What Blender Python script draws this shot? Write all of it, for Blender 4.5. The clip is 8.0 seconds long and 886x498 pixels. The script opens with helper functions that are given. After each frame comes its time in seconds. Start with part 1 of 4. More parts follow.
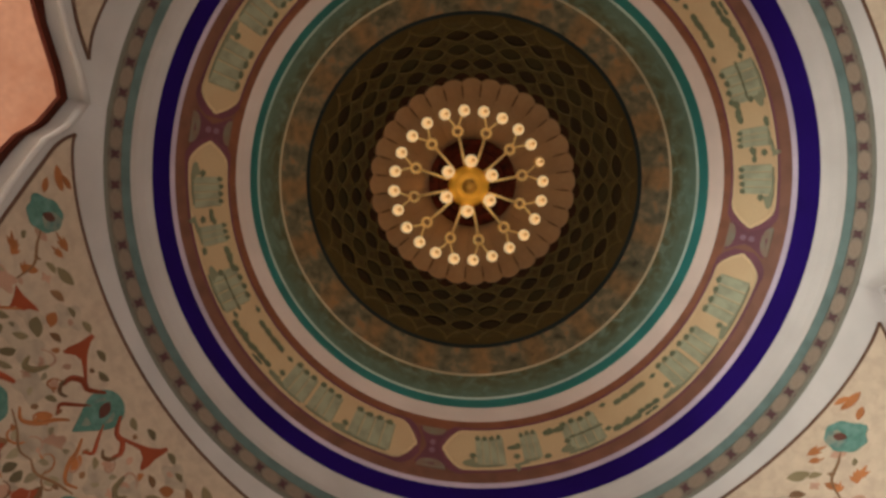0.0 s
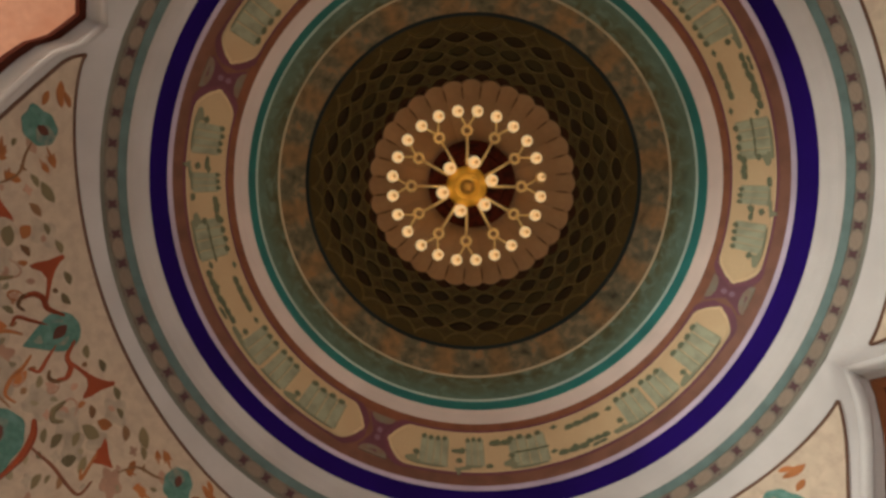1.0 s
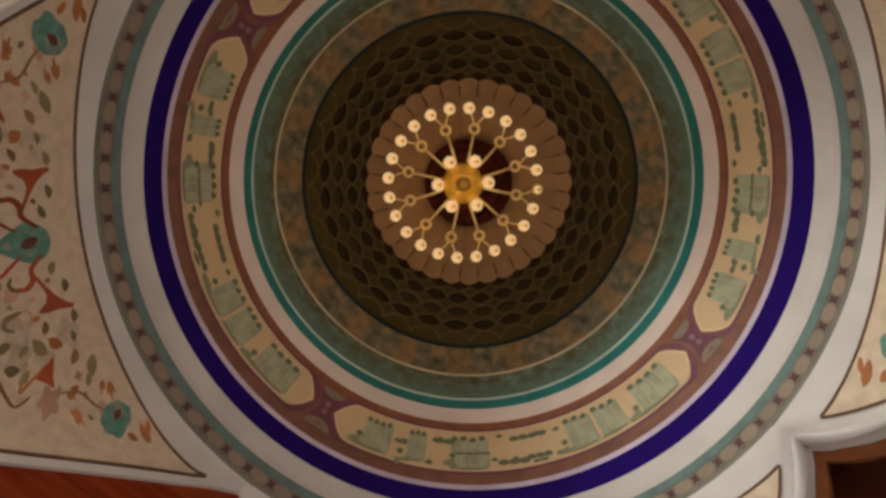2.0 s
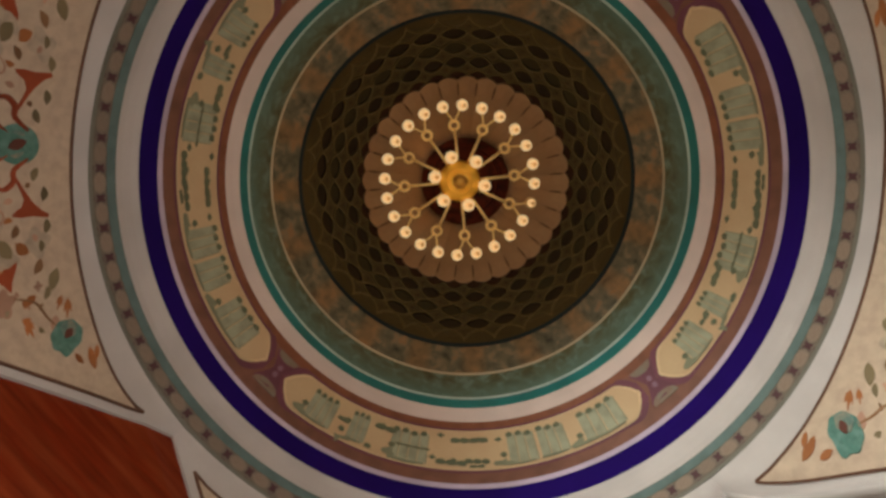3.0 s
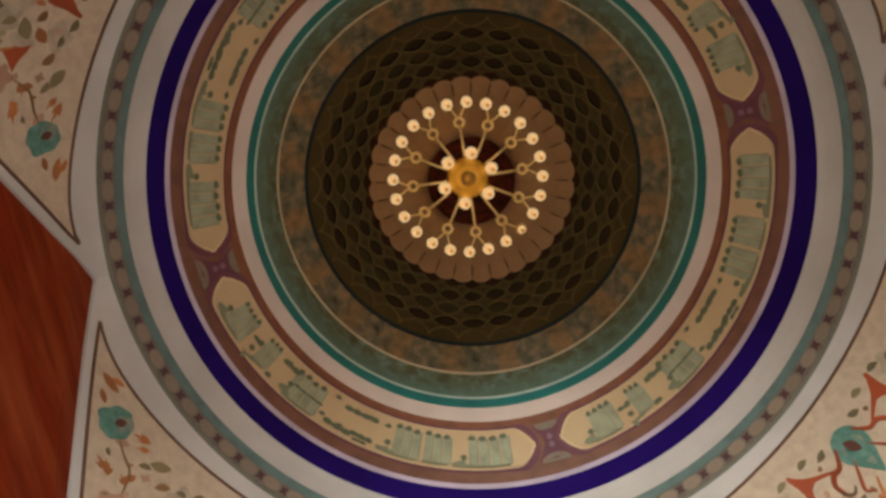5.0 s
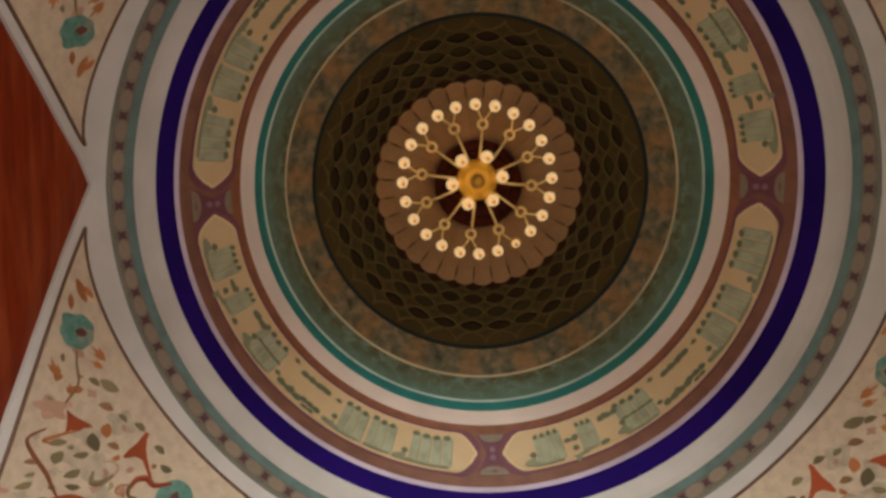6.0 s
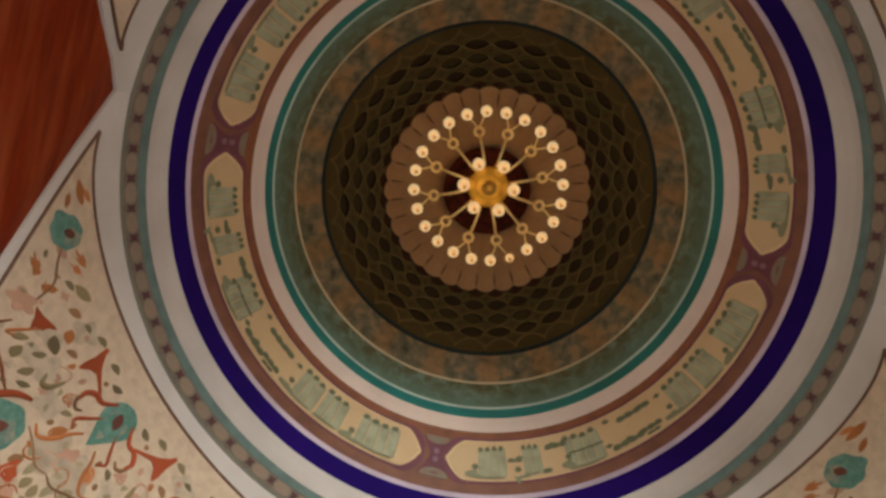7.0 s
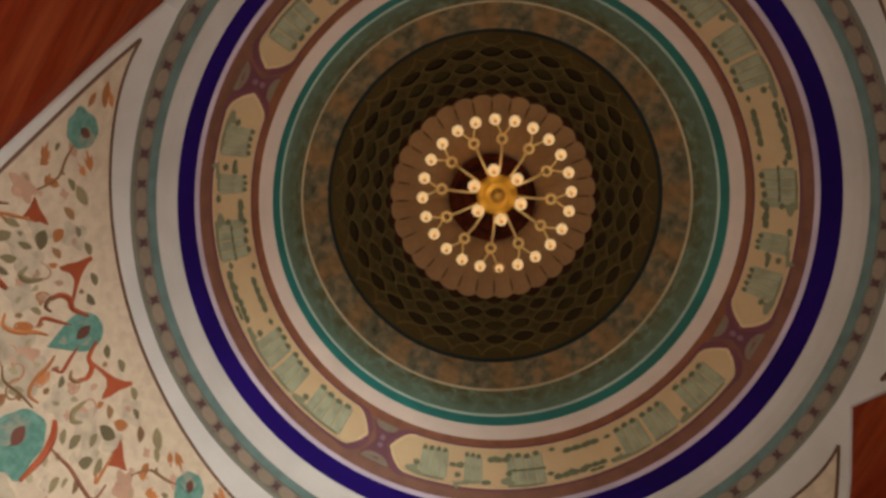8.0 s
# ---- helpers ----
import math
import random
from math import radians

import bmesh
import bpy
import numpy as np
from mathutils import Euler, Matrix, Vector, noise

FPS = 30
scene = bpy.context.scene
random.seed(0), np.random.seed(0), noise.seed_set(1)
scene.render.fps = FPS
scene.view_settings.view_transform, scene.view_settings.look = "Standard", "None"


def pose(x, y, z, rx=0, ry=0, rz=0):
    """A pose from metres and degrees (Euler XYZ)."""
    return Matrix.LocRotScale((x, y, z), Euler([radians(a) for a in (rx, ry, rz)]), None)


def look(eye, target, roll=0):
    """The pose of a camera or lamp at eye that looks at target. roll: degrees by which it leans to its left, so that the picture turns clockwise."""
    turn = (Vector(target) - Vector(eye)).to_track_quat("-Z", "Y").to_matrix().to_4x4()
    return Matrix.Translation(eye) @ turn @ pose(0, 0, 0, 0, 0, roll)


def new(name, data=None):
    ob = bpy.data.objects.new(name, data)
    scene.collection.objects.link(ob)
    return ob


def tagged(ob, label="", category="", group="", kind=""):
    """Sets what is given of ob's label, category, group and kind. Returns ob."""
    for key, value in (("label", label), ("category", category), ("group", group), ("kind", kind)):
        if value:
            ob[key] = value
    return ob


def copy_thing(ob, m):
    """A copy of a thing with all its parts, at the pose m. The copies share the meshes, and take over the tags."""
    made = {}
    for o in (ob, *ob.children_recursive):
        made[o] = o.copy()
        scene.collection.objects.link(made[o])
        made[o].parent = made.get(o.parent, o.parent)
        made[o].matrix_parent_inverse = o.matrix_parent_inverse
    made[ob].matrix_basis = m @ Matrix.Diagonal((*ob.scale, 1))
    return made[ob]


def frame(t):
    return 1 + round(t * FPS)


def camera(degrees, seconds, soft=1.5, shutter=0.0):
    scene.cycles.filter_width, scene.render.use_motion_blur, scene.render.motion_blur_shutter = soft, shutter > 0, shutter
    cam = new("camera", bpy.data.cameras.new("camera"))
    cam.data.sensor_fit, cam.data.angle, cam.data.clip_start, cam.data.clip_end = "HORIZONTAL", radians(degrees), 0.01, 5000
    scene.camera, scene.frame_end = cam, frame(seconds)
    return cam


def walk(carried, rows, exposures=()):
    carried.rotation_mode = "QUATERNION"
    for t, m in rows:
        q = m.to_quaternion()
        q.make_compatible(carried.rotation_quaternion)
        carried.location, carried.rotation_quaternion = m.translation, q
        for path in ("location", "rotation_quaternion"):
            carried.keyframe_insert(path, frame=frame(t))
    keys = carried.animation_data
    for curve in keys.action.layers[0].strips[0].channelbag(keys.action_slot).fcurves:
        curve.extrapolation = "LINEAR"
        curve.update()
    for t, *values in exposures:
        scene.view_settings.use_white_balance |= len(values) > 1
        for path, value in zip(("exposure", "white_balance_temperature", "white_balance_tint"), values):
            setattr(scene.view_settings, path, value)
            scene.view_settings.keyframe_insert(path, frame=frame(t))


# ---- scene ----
EYE = 1.2
cam = camera(62.2, 8.0, soft=3.0)
walk(cam, [
    (0.0, pose(-0.883, 0.056, EYE, 173.92, 2.39, -14.86)),
    (0.5, pose(-0.808, 0.054, EYE, 173.64, 1.88, -20.30)),
    (1.0, pose(-0.750, 0.051, EYE, 173.41, 1.50, -26.36)),
    (1.5, pose(-0.711, 0.048, EYE, 173.10, 1.26, -32.02)),
    (3.0, pose(-0.645, 0.059, EYE, 172.28, 0.72, -50.33)),
    (3.5, pose(-0.640, 0.086, EYE, 172.06, 0.60, -56.31)),
    (4.0, pose(-0.650, 0.142, EYE, 171.91, 0.50, -63.22)),
    (4.5, pose(-0.674, 0.230, EYE, 171.71, 0.45, -69.92)),
    (6.0, pose(-0.716, 0.576, EYE, 170.99, 0.24, -91.69)),
    (6.5, pose(-0.691, 0.717, EYE, 170.87, 0.17, -98.75)),
    (7.0, pose(-0.631, 0.877, EYE, 170.87, 0.13, -106.56)),
    (7.5, pose(-0.544, 1.053, EYE, 170.74, 0.32, -113.74)),
    (8.0, pose(-0.444, 1.237, EYE, 170.52, 0.58, -121.33)),
])

# ---- world and large lights ----
world = bpy.data.worlds.new("sky")
scene.world = world
world.use_nodes = True
sky = world.node_tree.nodes.new("ShaderNodeTexSky")
sky.sky_type, sky.sun_disc = "NISHITA", False
sky.sun_elevation, sky.sun_rotation = radians(38), radians(-90)
world.node_tree.nodes["Background"].inputs["Strength"].default_value = 0.1
world.node_tree.links.new(sky.outputs[0], world.node_tree.nodes["Background"].inputs["Color"])


def area_lamp(name, m, sx, sy, watts, colour):
    data = bpy.data.lights.new(name, "AREA")
    data.shape, data.size, data.size_y, data.energy, data.color = "RECTANGLE", sx, sy, watts, colour
    ob = new(name, data)
    ob.matrix_world = m
    return ob


# fill lamps added at unseen, assumed windows: two bays, lower south and north walls
area_lamp("window_light_west", look((-13.95, 0.0, 4.5), (0.0, 0.0, 6.6)), 4.2, 2.2, 1690, (0.95, 1.0, 0.91))
area_lamp("window_light_east", look((13.95, 0.0, 4.5), (0.0, 0.0, 2.0)), 4.4, 3.4, 8, (0.94, 1.0, 0.94))
area_lamp("window_light_south", look((0.3, 4.0, 2.1), (3.2, -1.2, 4.4)), 4.8, 2.6, 150, (0.93, 1.0, 0.88))
area_lamp("window_light_north", look((0.3, -4.0, 2.1), (3.2, 1.2, 4.4)), 4.8, 2.6, 186, (0.97, 1.0, 0.96))

# the lit chandelier's upward glow
glow = bpy.data.lights.new("chandelier_glow", "POINT")
glow.energy, glow.color, glow.shadow_soft_size = 28, (1.0, 0.50, 0.12), 0.35
new("chandelier_glow", glow).location = (-0.10, 0.06, 9.85 + EYE + 0.16)
# unseen lamp a metre below the chandelier, added to brighten its hub
low_glow = bpy.data.lights.new("lower_cups_glow", "POINT")
low_glow.energy, low_glow.color, low_glow.shadow_soft_size = 9, (1.0, 0.58, 0.20), 0.12
new("lower_cups_glow", low_glow).location = (-0.10, 0.06, 9.85 + EYE - 1.0)


# ---- materials ----
def material(name, colour, rough=0.6, metal=0.0, grain=40.0, amount=0.18, stain=1.3, stain_amount=0.25, bump=0.15, other=None, spread=0.0, stretch=(1, 1, 1), spec=0.35):
    """A painted or natural surface: base colour varied by fine grain and by large stains, with fine relief."""
    m = bpy.data.materials.new(name)
    m.use_nodes = True
    nt = m.node_tree
    n, l = nt.nodes, nt.links
    b = n["Principled BSDF"]
    b.inputs["Roughness"].default_value, b.inputs["Metallic"].default_value = rough, metal
    b.inputs["Specular IOR Level"].default_value = spec
    tc = n.new("ShaderNodeTexCoord")
    mp = n.new("ShaderNodeMapping")
    mp.inputs["Scale"].default_value = stretch
    l.new(tc.outputs["Object"], mp.inputs["Vector"])
    fine, big = n.new("ShaderNodeTexNoise"), n.new("ShaderNodeTexNoise")
    fine.inputs["Scale"].default_value, fine.inputs["Detail"].default_value = grain, 5
    big.inputs["Scale"].default_value, big.inputs["Detail"].default_value = stain, 3
    l.new(mp.outputs[0], fine.inputs["Vector"]), l.new(mp.outputs[0], big.inputs["Vector"])
    dark = [c * (1 - amount) for c in colour]
    lite = [min(1, c * (1 + amount)) for c in colour]
    second = other or [c * (1 - stain_amount) for c in colour]
    mix = n.new("ShaderNodeMix")
    mix.data_type = "RGBA"
    mix.inputs["A"].default_value, mix.inputs["B"].default_value = (*dark, 1), (*lite, 1)
    l.new(fine.outputs["Fac"], mix.inputs["Factor"])
    ramp = n.new("ShaderNodeMapRange")
    ramp.inputs["From Min"].default_value, ramp.inputs["From Max"].default_value = 0.42, 0.68
    l.new(big.outputs["Fac"], ramp.inputs["Value"])
    mix2 = n.new("ShaderNodeMix")
    mix2.data_type = "RGBA"
    l.new(ramp.outputs[0], mix2.inputs["Factor"])
    l.new(mix.outputs["Result"], mix2.inputs["A"])
    mix2.inputs["B"].default_value = (*second, 1)
    out = mix2.outputs["Result"]
    if spread:
        info, hsv = n.new("ShaderNodeObjectInfo"), n.new("ShaderNodeHueSaturation")
        mr = n.new("ShaderNodeMapRange")
        mr.inputs["To Min"].default_value, mr.inputs["To Max"].default_value = 1 - spread, 1 + spread
        l.new(info.outputs["Random"], mr.inputs["Value"])
        l.new(mr.outputs[0], hsv.inputs["Value"])
        l.new(out, hsv.inputs["Color"])
        out = hsv.outputs[0]
    l.new(out, b.inputs["Base Color"])
    bm_ = n.new("ShaderNodeBump")
    bm_.inputs["Strength"].default_value, bm_.inputs["Distance"].default_value = bump, 0.01
    l.new(fine.outputs["Fac"], bm_.inputs["Height"])
    l.new(bm_.outputs[0], b.inputs["Normal"])
    return m


def clouded(name, stops, scale, rough=0.5, warp=0.6, bump=0.15, detail=2.5, blooms=None, rim=None):
    """Painted band of soft patches that run into one another; stops: (place, colour)."""
    m = bpy.data.materials.new(name)
    m.use_nodes = True
    n, l = m.node_tree.nodes, m.node_tree.links
    b = n["Principled BSDF"]
    b.inputs["Roughness"].default_value, b.inputs["Specular IOR Level"].default_value = rough, 0.15
    tc, ns, fine = n.new("ShaderNodeTexCoord"), n.new("ShaderNodeTexNoise"), n.new("ShaderNodeTexNoise")
    ns.inputs["Scale"].default_value, ns.inputs["Detail"].default_value, ns.inputs["Distortion"].default_value = scale, detail, warp
    fine.inputs["Scale"].default_value, fine.inputs["Detail"].default_value = 60, 4
    l.new(tc.outputs["Object"], ns.inputs["Vector"]), l.new(tc.outputs["Object"], fine.inputs["Vector"])
    cr = n.new("ShaderNodeValToRGB")
    cr.color_ramp.elements[0].position, cr.color_ramp.elements[0].color = stops[0][0], (*stops[0][1], 1)
    cr.color_ramp.elements[1].position, cr.color_ramp.elements[1].color = stops[-1][0], (*stops[-1][1], 1)
    for p, c in stops[1:-1]:
        cr.color_ramp.elements.new(p).color = (*c, 1)
    l.new(ns.outputs["Fac"], cr.inputs["Fac"])
    out = cr.outputs[0]
    if blooms:
        # soft painted blooms at even angles round the axis, broken up by the same noise
        count, phase, colour = blooms
        sep, at, turn, wave = n.new("ShaderNodeSeparateXYZ"), n.new("ShaderNodeMath"), n.new("ShaderNodeMath"), n.new("ShaderNodeMath")
        at.operation, turn.operation, wave.operation = "ARCTAN2", "MULTIPLY_ADD", "COSINE"
        l.new(tc.outputs["Object"], sep.inputs[0])
        l.new(sep.outputs["Y"], at.inputs[0]), l.new(sep.outputs["X"], at.inputs[1])
        l.new(at.outputs[0], turn.inputs[0])
        turn.inputs[1].default_value, turn.inputs[2].default_value = count, -radians(phase) * count
        l.new(turn.outputs[0], wave.inputs[0])
        soft, mul, mx = n.new("ShaderNodeMapRange"), n.new("ShaderNodeMath"), n.new("ShaderNodeMix")
        soft.interpolation_type = "SMOOTHSTEP"
        soft.inputs["From Min"].default_value, soft.inputs["From Max"].default_value = -0.2, 1.0
        l.new(wave.outputs[0], soft.inputs["Value"])
        mul.operation, mul.use_clamp = "MULTIPLY", True
        l.new(soft.outputs[0], mul.inputs[0]), l.new(ns.outputs["Fac"], mul.inputs[1])
        mx.data_type = "RGBA"
        l.new(mul.outputs[0], mx.inputs["Factor"]), l.new(out, mx.inputs["A"])
        mx.inputs["B"].default_value = (*colour, 1)
        out = mx.outputs["Result"]
    if rim:
        # the paint shades over to another colour between two radii from the dome's axis
        r0, r1, colour = rim
        flat, far, ease, mr = n.new("ShaderNodeVectorMath"), n.new("ShaderNodeVectorMath"), n.new("ShaderNodeMapRange"), n.new("ShaderNodeMix")
        flat.operation, far.operation = "MULTIPLY", "LENGTH"
        flat.inputs[1].default_value = (1, 1, 0)
        l.new(tc.outputs["Object"], flat.inputs[0]), l.new(flat.outputs[0], far.inputs[0])
        ease.interpolation_type = "SMOOTHSTEP"
        ease.inputs["From Min"].default_value, ease.inputs["From Max"].default_value, ease.inputs["To Max"].default_value = r0, r1, 0.75
        l.new(far.outputs["Value"], ease.inputs["Value"])
        mr.data_type = "RGBA"
        l.new(ease.outputs[0], mr.inputs["Factor"]), l.new(out, mr.inputs["A"])
        mr.inputs["B"].default_value = (*colour, 1)
        out = mr.outputs["Result"]
    l.new(out, b.inputs["Base Color"])
    bp = n.new("ShaderNodeBump")
    bp.inputs["Strength"].default_value, bp.inputs["Distance"].default_value = bump, 0.01
    l.new(fine.outputs["Fac"], bp.inputs["Height"])
    l.new(bp.outputs[0], b.inputs["Normal"])
    return m


WHITE = material("white_plaster", (0.60, 0.541, 0.518), 0.75, stain_amount=0.12, amount=0.06)
PINK = material("pinkish_plaster", (0.73, 0.58, 0.515), 0.75, stain_amount=0.12, amount=0.08)
CREAM = material("cream_painted_plaster", (0.60, 0.458, 0.338), 0.7, stain=9.0, grain=7, amount=0.16, other=(0.51, 0.375, 0.28))
BROWN = material("brown_painted_line", (0.15, 0.07, 0.042), 0.6)
REDBROWN = material("reddish_brown_paint", (0.215, 0.086, 0.053), 0.6, stain=4, amount=0.15)
DEEP_BROWN = material("deep_russet_paint", (0.25, 0.083, 0.038), 0.6, stain=5)
CROSS = material("dark_maroon_cross_paint", (0.085, 0.030, 0.032), 0.6)
CROSS_SOFT = material("faded_umber_dot_paint", (0.15, 0.095, 0.075), 0.6)
MAROON = material("maroon_paint", (0.17, 0.048, 0.070), 0.6)
VIOLET = material("violet_blue_paint", (0.018, 0.004, 0.135), 0.85, spec=0.1, stain=1.0, amount=0.10)
LAVENDER = material("lavender_paint", (0.60, 0.48, 0.60), 0.6)
OCHRE = material("ochre_painted_ground", (0.61, 0.425, 0.240), 0.6, stain=2.5, other=(0.58, 0.38, 0.215), amount=0.1)
SCRIPT = material("grey_green_paint", (0.385, 0.38, 0.255), 0.6, stain=6, amount=0.15)
SCRIPT_DARK = material("dark_green_paint", (0.145, 0.155, 0.088), 0.6)
SCRIPT_MID = material("mid_green_paint", (0.235, 0.235, 0.145), 0.6)
TEAL = material("teal_paint", (0.026, 0.222, 0.215), 0.45, amount=0.12)
GREY_BROWN = material("grey_brown_paint", (0.180, 0.138, 0.102), 0.6, stain=6, amount=0.2)
GREY_EDGE = material("grey_olive_edge_paint", (0.185, 0.172, 0.135), 0.6)
LOZENGE = material("faded_cream_paint", (0.25, 0.178, 0.128), 0.6, stain=9, amount=0.25, other=(0.20, 0.155, 0.12), spread=0.12)
TEAL_GREY = material("greyed_teal_paint", (0.125, 0.185, 0.172), 0.6, stain=5)
PALE_GREEN = material("pale_green_line", (0.50, 0.63, 0.58), 0.5)
MOTTLED = clouded("mottled_green_tile", ((0.28, (0.075, 0.076, 0.036)), (0.43, (0.120, 0.118, 0.062)), (0.54, (0.130, 0.158, 0.108)), (0.68, (0.185, 0.255, 0.205))), 6.5, 0.4, detail=3.4, rim=(2.62, 2.79, (0.125, 0.215, 0.175)))
GOLD_LINE = material("dull_gold_line", (0.62, 0.51, 0.35), 0.5)
BLOTCH = clouded("grey_brown_tile", ((0.26, (0.050, 0.040, 0.024)), (0.36, (0.090, 0.084, 0.052)), (0.46, (0.125, 0.112, 0.070)), (0.54, (0.160, 0.126, 0.076)), (0.61, (0.225, 0.165, 0.100)), (0.70, (0.27, 0.145, 0.065)), (0.85, (0.30, 0.21, 0.13))), 7.0, 0.45, warp=0.3, detail=3.2, blooms=(20, 73.5, (0.30, 0.150, 0.055)))
BLACK = material("blue_black_line_paint", (0.020, 0.030, 0.033), 0.9, spec=0.05)
LATTICE = material("olive_brown_dome_plaster", (0.122, 0.082, 0.026), 0.6, grain=25, amount=0.25, stain=2, spread=0.12, spec=0.08)
DOME_GROUND = material("umber_dome_ground", (0.074, 0.049, 0.016), 0.65, grain=25, amount=0.3, spec=0.08)
# sunk coffer middles: much darker than the rims, tint varies by row
HOLE = material("near_black_coffer_tone", (0.034, 0.019, 0.007), 0.7, spec=0.08)
HOLE_OLIVE = material("dark_olive_coffer_tone", (0.046, 0.031, 0.010), 0.7, spec=0.08)
HOLE_RED = material("dark_rust_coffer_tone", (0.042, 0.016, 0.006), 0.7, spec=0.08)
PETAL_JOINT = material("brown_petal_joint_paint", (0.115, 0.064, 0.028), 0.7, spec=0.08)
STUD = material("dark_brown_stud_paint", (0.055, 0.030, 0.012), 0.6, spec=0.08)
PETAL = material("dusty_rose_brown_plaster", (0.285, 0.163, 0.082), 0.7, grain=20, amount=0.18, spread=0.08, spec=0.08)
MEDALLION = material("dark_oxblood_paint", (0.048, 0.007, 0.003), 0.8, spec=0.1, stain=9, other=(0.012, 0.003, 0.002))
RED_WOOD = material("dark_red_polished_wood", (0.190, 0.019, 0.004), 0.6, grain=6, amount=0.6, stain=2.2, other=(0.275, 0.050, 0.014), spec=0.1, bump=0.1, stretch=(0.35, 0.35, 2.5))
SALMON = material("salmon_plaster", (0.35, 0.145, 0.080), 0.7, grain=14, amount=0.22, stain=2.5, other=(0.31, 0.110, 0.052))
CARPET = material("red_brown_wool_carpet", (0.20, 0.125, 0.07), 0.95, grain=120, amount=0.3)
LOWER_WALL = material("beige_wall_plaster", (0.62, 0.53, 0.44), 0.8)
DULL_BRASS = material("dull_darkened_brass", (0.66, 0.36, 0.07), 0.5, metal=0.5, grain=60, amount=0.15, bump=0.05)
ARM_BRASS = material("pale_polished_brass", (0.95, 0.68, 0.28), 0.38, metal=0.3, grain=60, amount=0.1, stain_amount=0.2, bump=0.05)
BRASS = material("lacquered_brass", (0.92, 0.50, 0.06), 0.42, metal=0.45, grain=60, amount=0.1, stain_amount=0.2, bump=0.05)
FLOWER_TEAL = material("teal_flower_paint", (0.085, 0.205, 0.165), 0.6, grain=22, amount=0.35, stain=12, other=(0.15, 0.28, 0.24))
FLOWER_PALE = material("greyed_pale_teal_paint", (0.14, 0.22, 0.19), 0.6, grain=18, amount=0.4, stain=9, other=(0.30, 0.27, 0.2))
FLOWER_RED = material("brick_red_paint", (0.38, 0.070, 0.022), 0.6, spread=0.15)
FLOWER_ORANGE = material("rust_orange_paint", (0.46, 0.16, 0.05), 0.6, spread=0.2)
LEAF = material("olive_leaf_paint", (0.215, 0.162, 0.085), 0.6, spread=0.35)
LEAF_BROWN = material("umber_leaf_paint", (0.26, 0.13, 0.06), 0.6, spread=0.3)
DUSTY = material("dusty_rose_paint", (0.52, 0.29, 0.20), 0.6, spread=0.15)
PALE_EDGE = material("pale_yellow_edge", (0.70, 0.50, 0.28), 0.6)
LEAF_PALE = material("faded_olive_leaf_paint", (0.34, 0.27, 0.165), 0.6, spread=0.25)
WASH = material("pale_grey_painted_wash", (0.51, 0.395, 0.295), 0.7, grain=18, amount=0.2, stain=9, spread=0.06)
FLOWER_HEART = material("dark_russet_heart_paint", (0.15, 0.050, 0.034), 0.6)
BROWN_WOOD = material("russet_brown_edging_wood", (0.115, 0.034, 0.012), 0.6, grain=9, amount=0.3, spec=0.1)
EDGE_WOOD = material("dark_maroon_edging_wood", (0.085, 0.014, 0.006), 0.6, grain=9, amount=0.3, spec=0.1)
MAUVE = material("mauve_paint", (0.27, 0.14, 0.19), 0.6)
LOBE = material("grey_olive_lobe_paint", (0.225, 0.142, 0.10), 0.6, stain=6, other=(0.22, 0.19, 0.14))
FRAME_WOOD = material("white_window_frame", (0.7, 0.68, 0.64), 0.5)

GLOBE = bpy.data.materials.new("lit_frosted_globe")
GLOBE.use_nodes = True
_b = GLOBE.node_tree.nodes["Principled BSDF"]
_b.inputs["Base Color"].default_value = (0.55, 0.36, 0.17, 1)
_b.inputs["Roughness"].default_value = 0.35
_b.inputs["Emission Color"].default_value = (1.0, 0.76, 0.40, 1)
_b.inputs["Emission Strength"].default_value = 0.46
BULB = bpy.data.materials.new("glowing_bulb")
BULB.use_nodes = True
_e = BULB.node_tree.nodes["Principled BSDF"]
_e.inputs["Base Color"].default_value = (0.6, 0.35, 0.12, 1)
_e.inputs["Emission Color"].default_value = (1.0, 0.50, 0.14, 1)
_e.inputs["Emission Strength"].default_value = 0.06
LINING = bpy.data.materials.new("glowing_frosted_lining")
LINING.use_nodes = True
_l = LINING.node_tree.nodes["Principled BSDF"]
_l.inputs["Base Color"].default_value = (0.60, 0.40, 0.18, 1)
_l.inputs["Emission Color"].default_value = (1.0, 0.72, 0.36, 1)
_l.inputs["Emission Strength"].default_value = 0.42
GLOBE_OFF = material("unlit_amber_globe", (0.60, 0.36, 0.12), 0.35)
GLASS = bpy.data.materials.new("window_glass")
GLASS.use_nodes = True
_g = GLASS.node_tree.nodes["Principled BSDF"]
_g.inputs["Transmission Weight"].default_value, _g.inputs["Roughness"].default_value = 1.0, 0.02


# ---- small builders ----
def empty(name, label="", category="", group="", kind="", place=(0, 0, 0)):
    ob = new(name)
    ob.location = place
    ob.empty_display_size = 0.1
    return tagged(ob, label, category, group, kind)


def mesh_of(bm, mat, name):
    me = bpy.data.meshes.new(name)
    bm.normal_update()
    bm.to_mesh(me)
    bm.free()
    me.materials.append(mat)
    return me


def part(name, bm, mat, parent, label="", smooth=False):
    me = mesh_of(bm, mat, name)
    if smooth:
        me.polygons.foreach_set("use_smooth", [True] * len(me.polygons))
    ob = new(name, me)
    ob.parent = parent
    if label:
        ob["label"] = label
    return ob


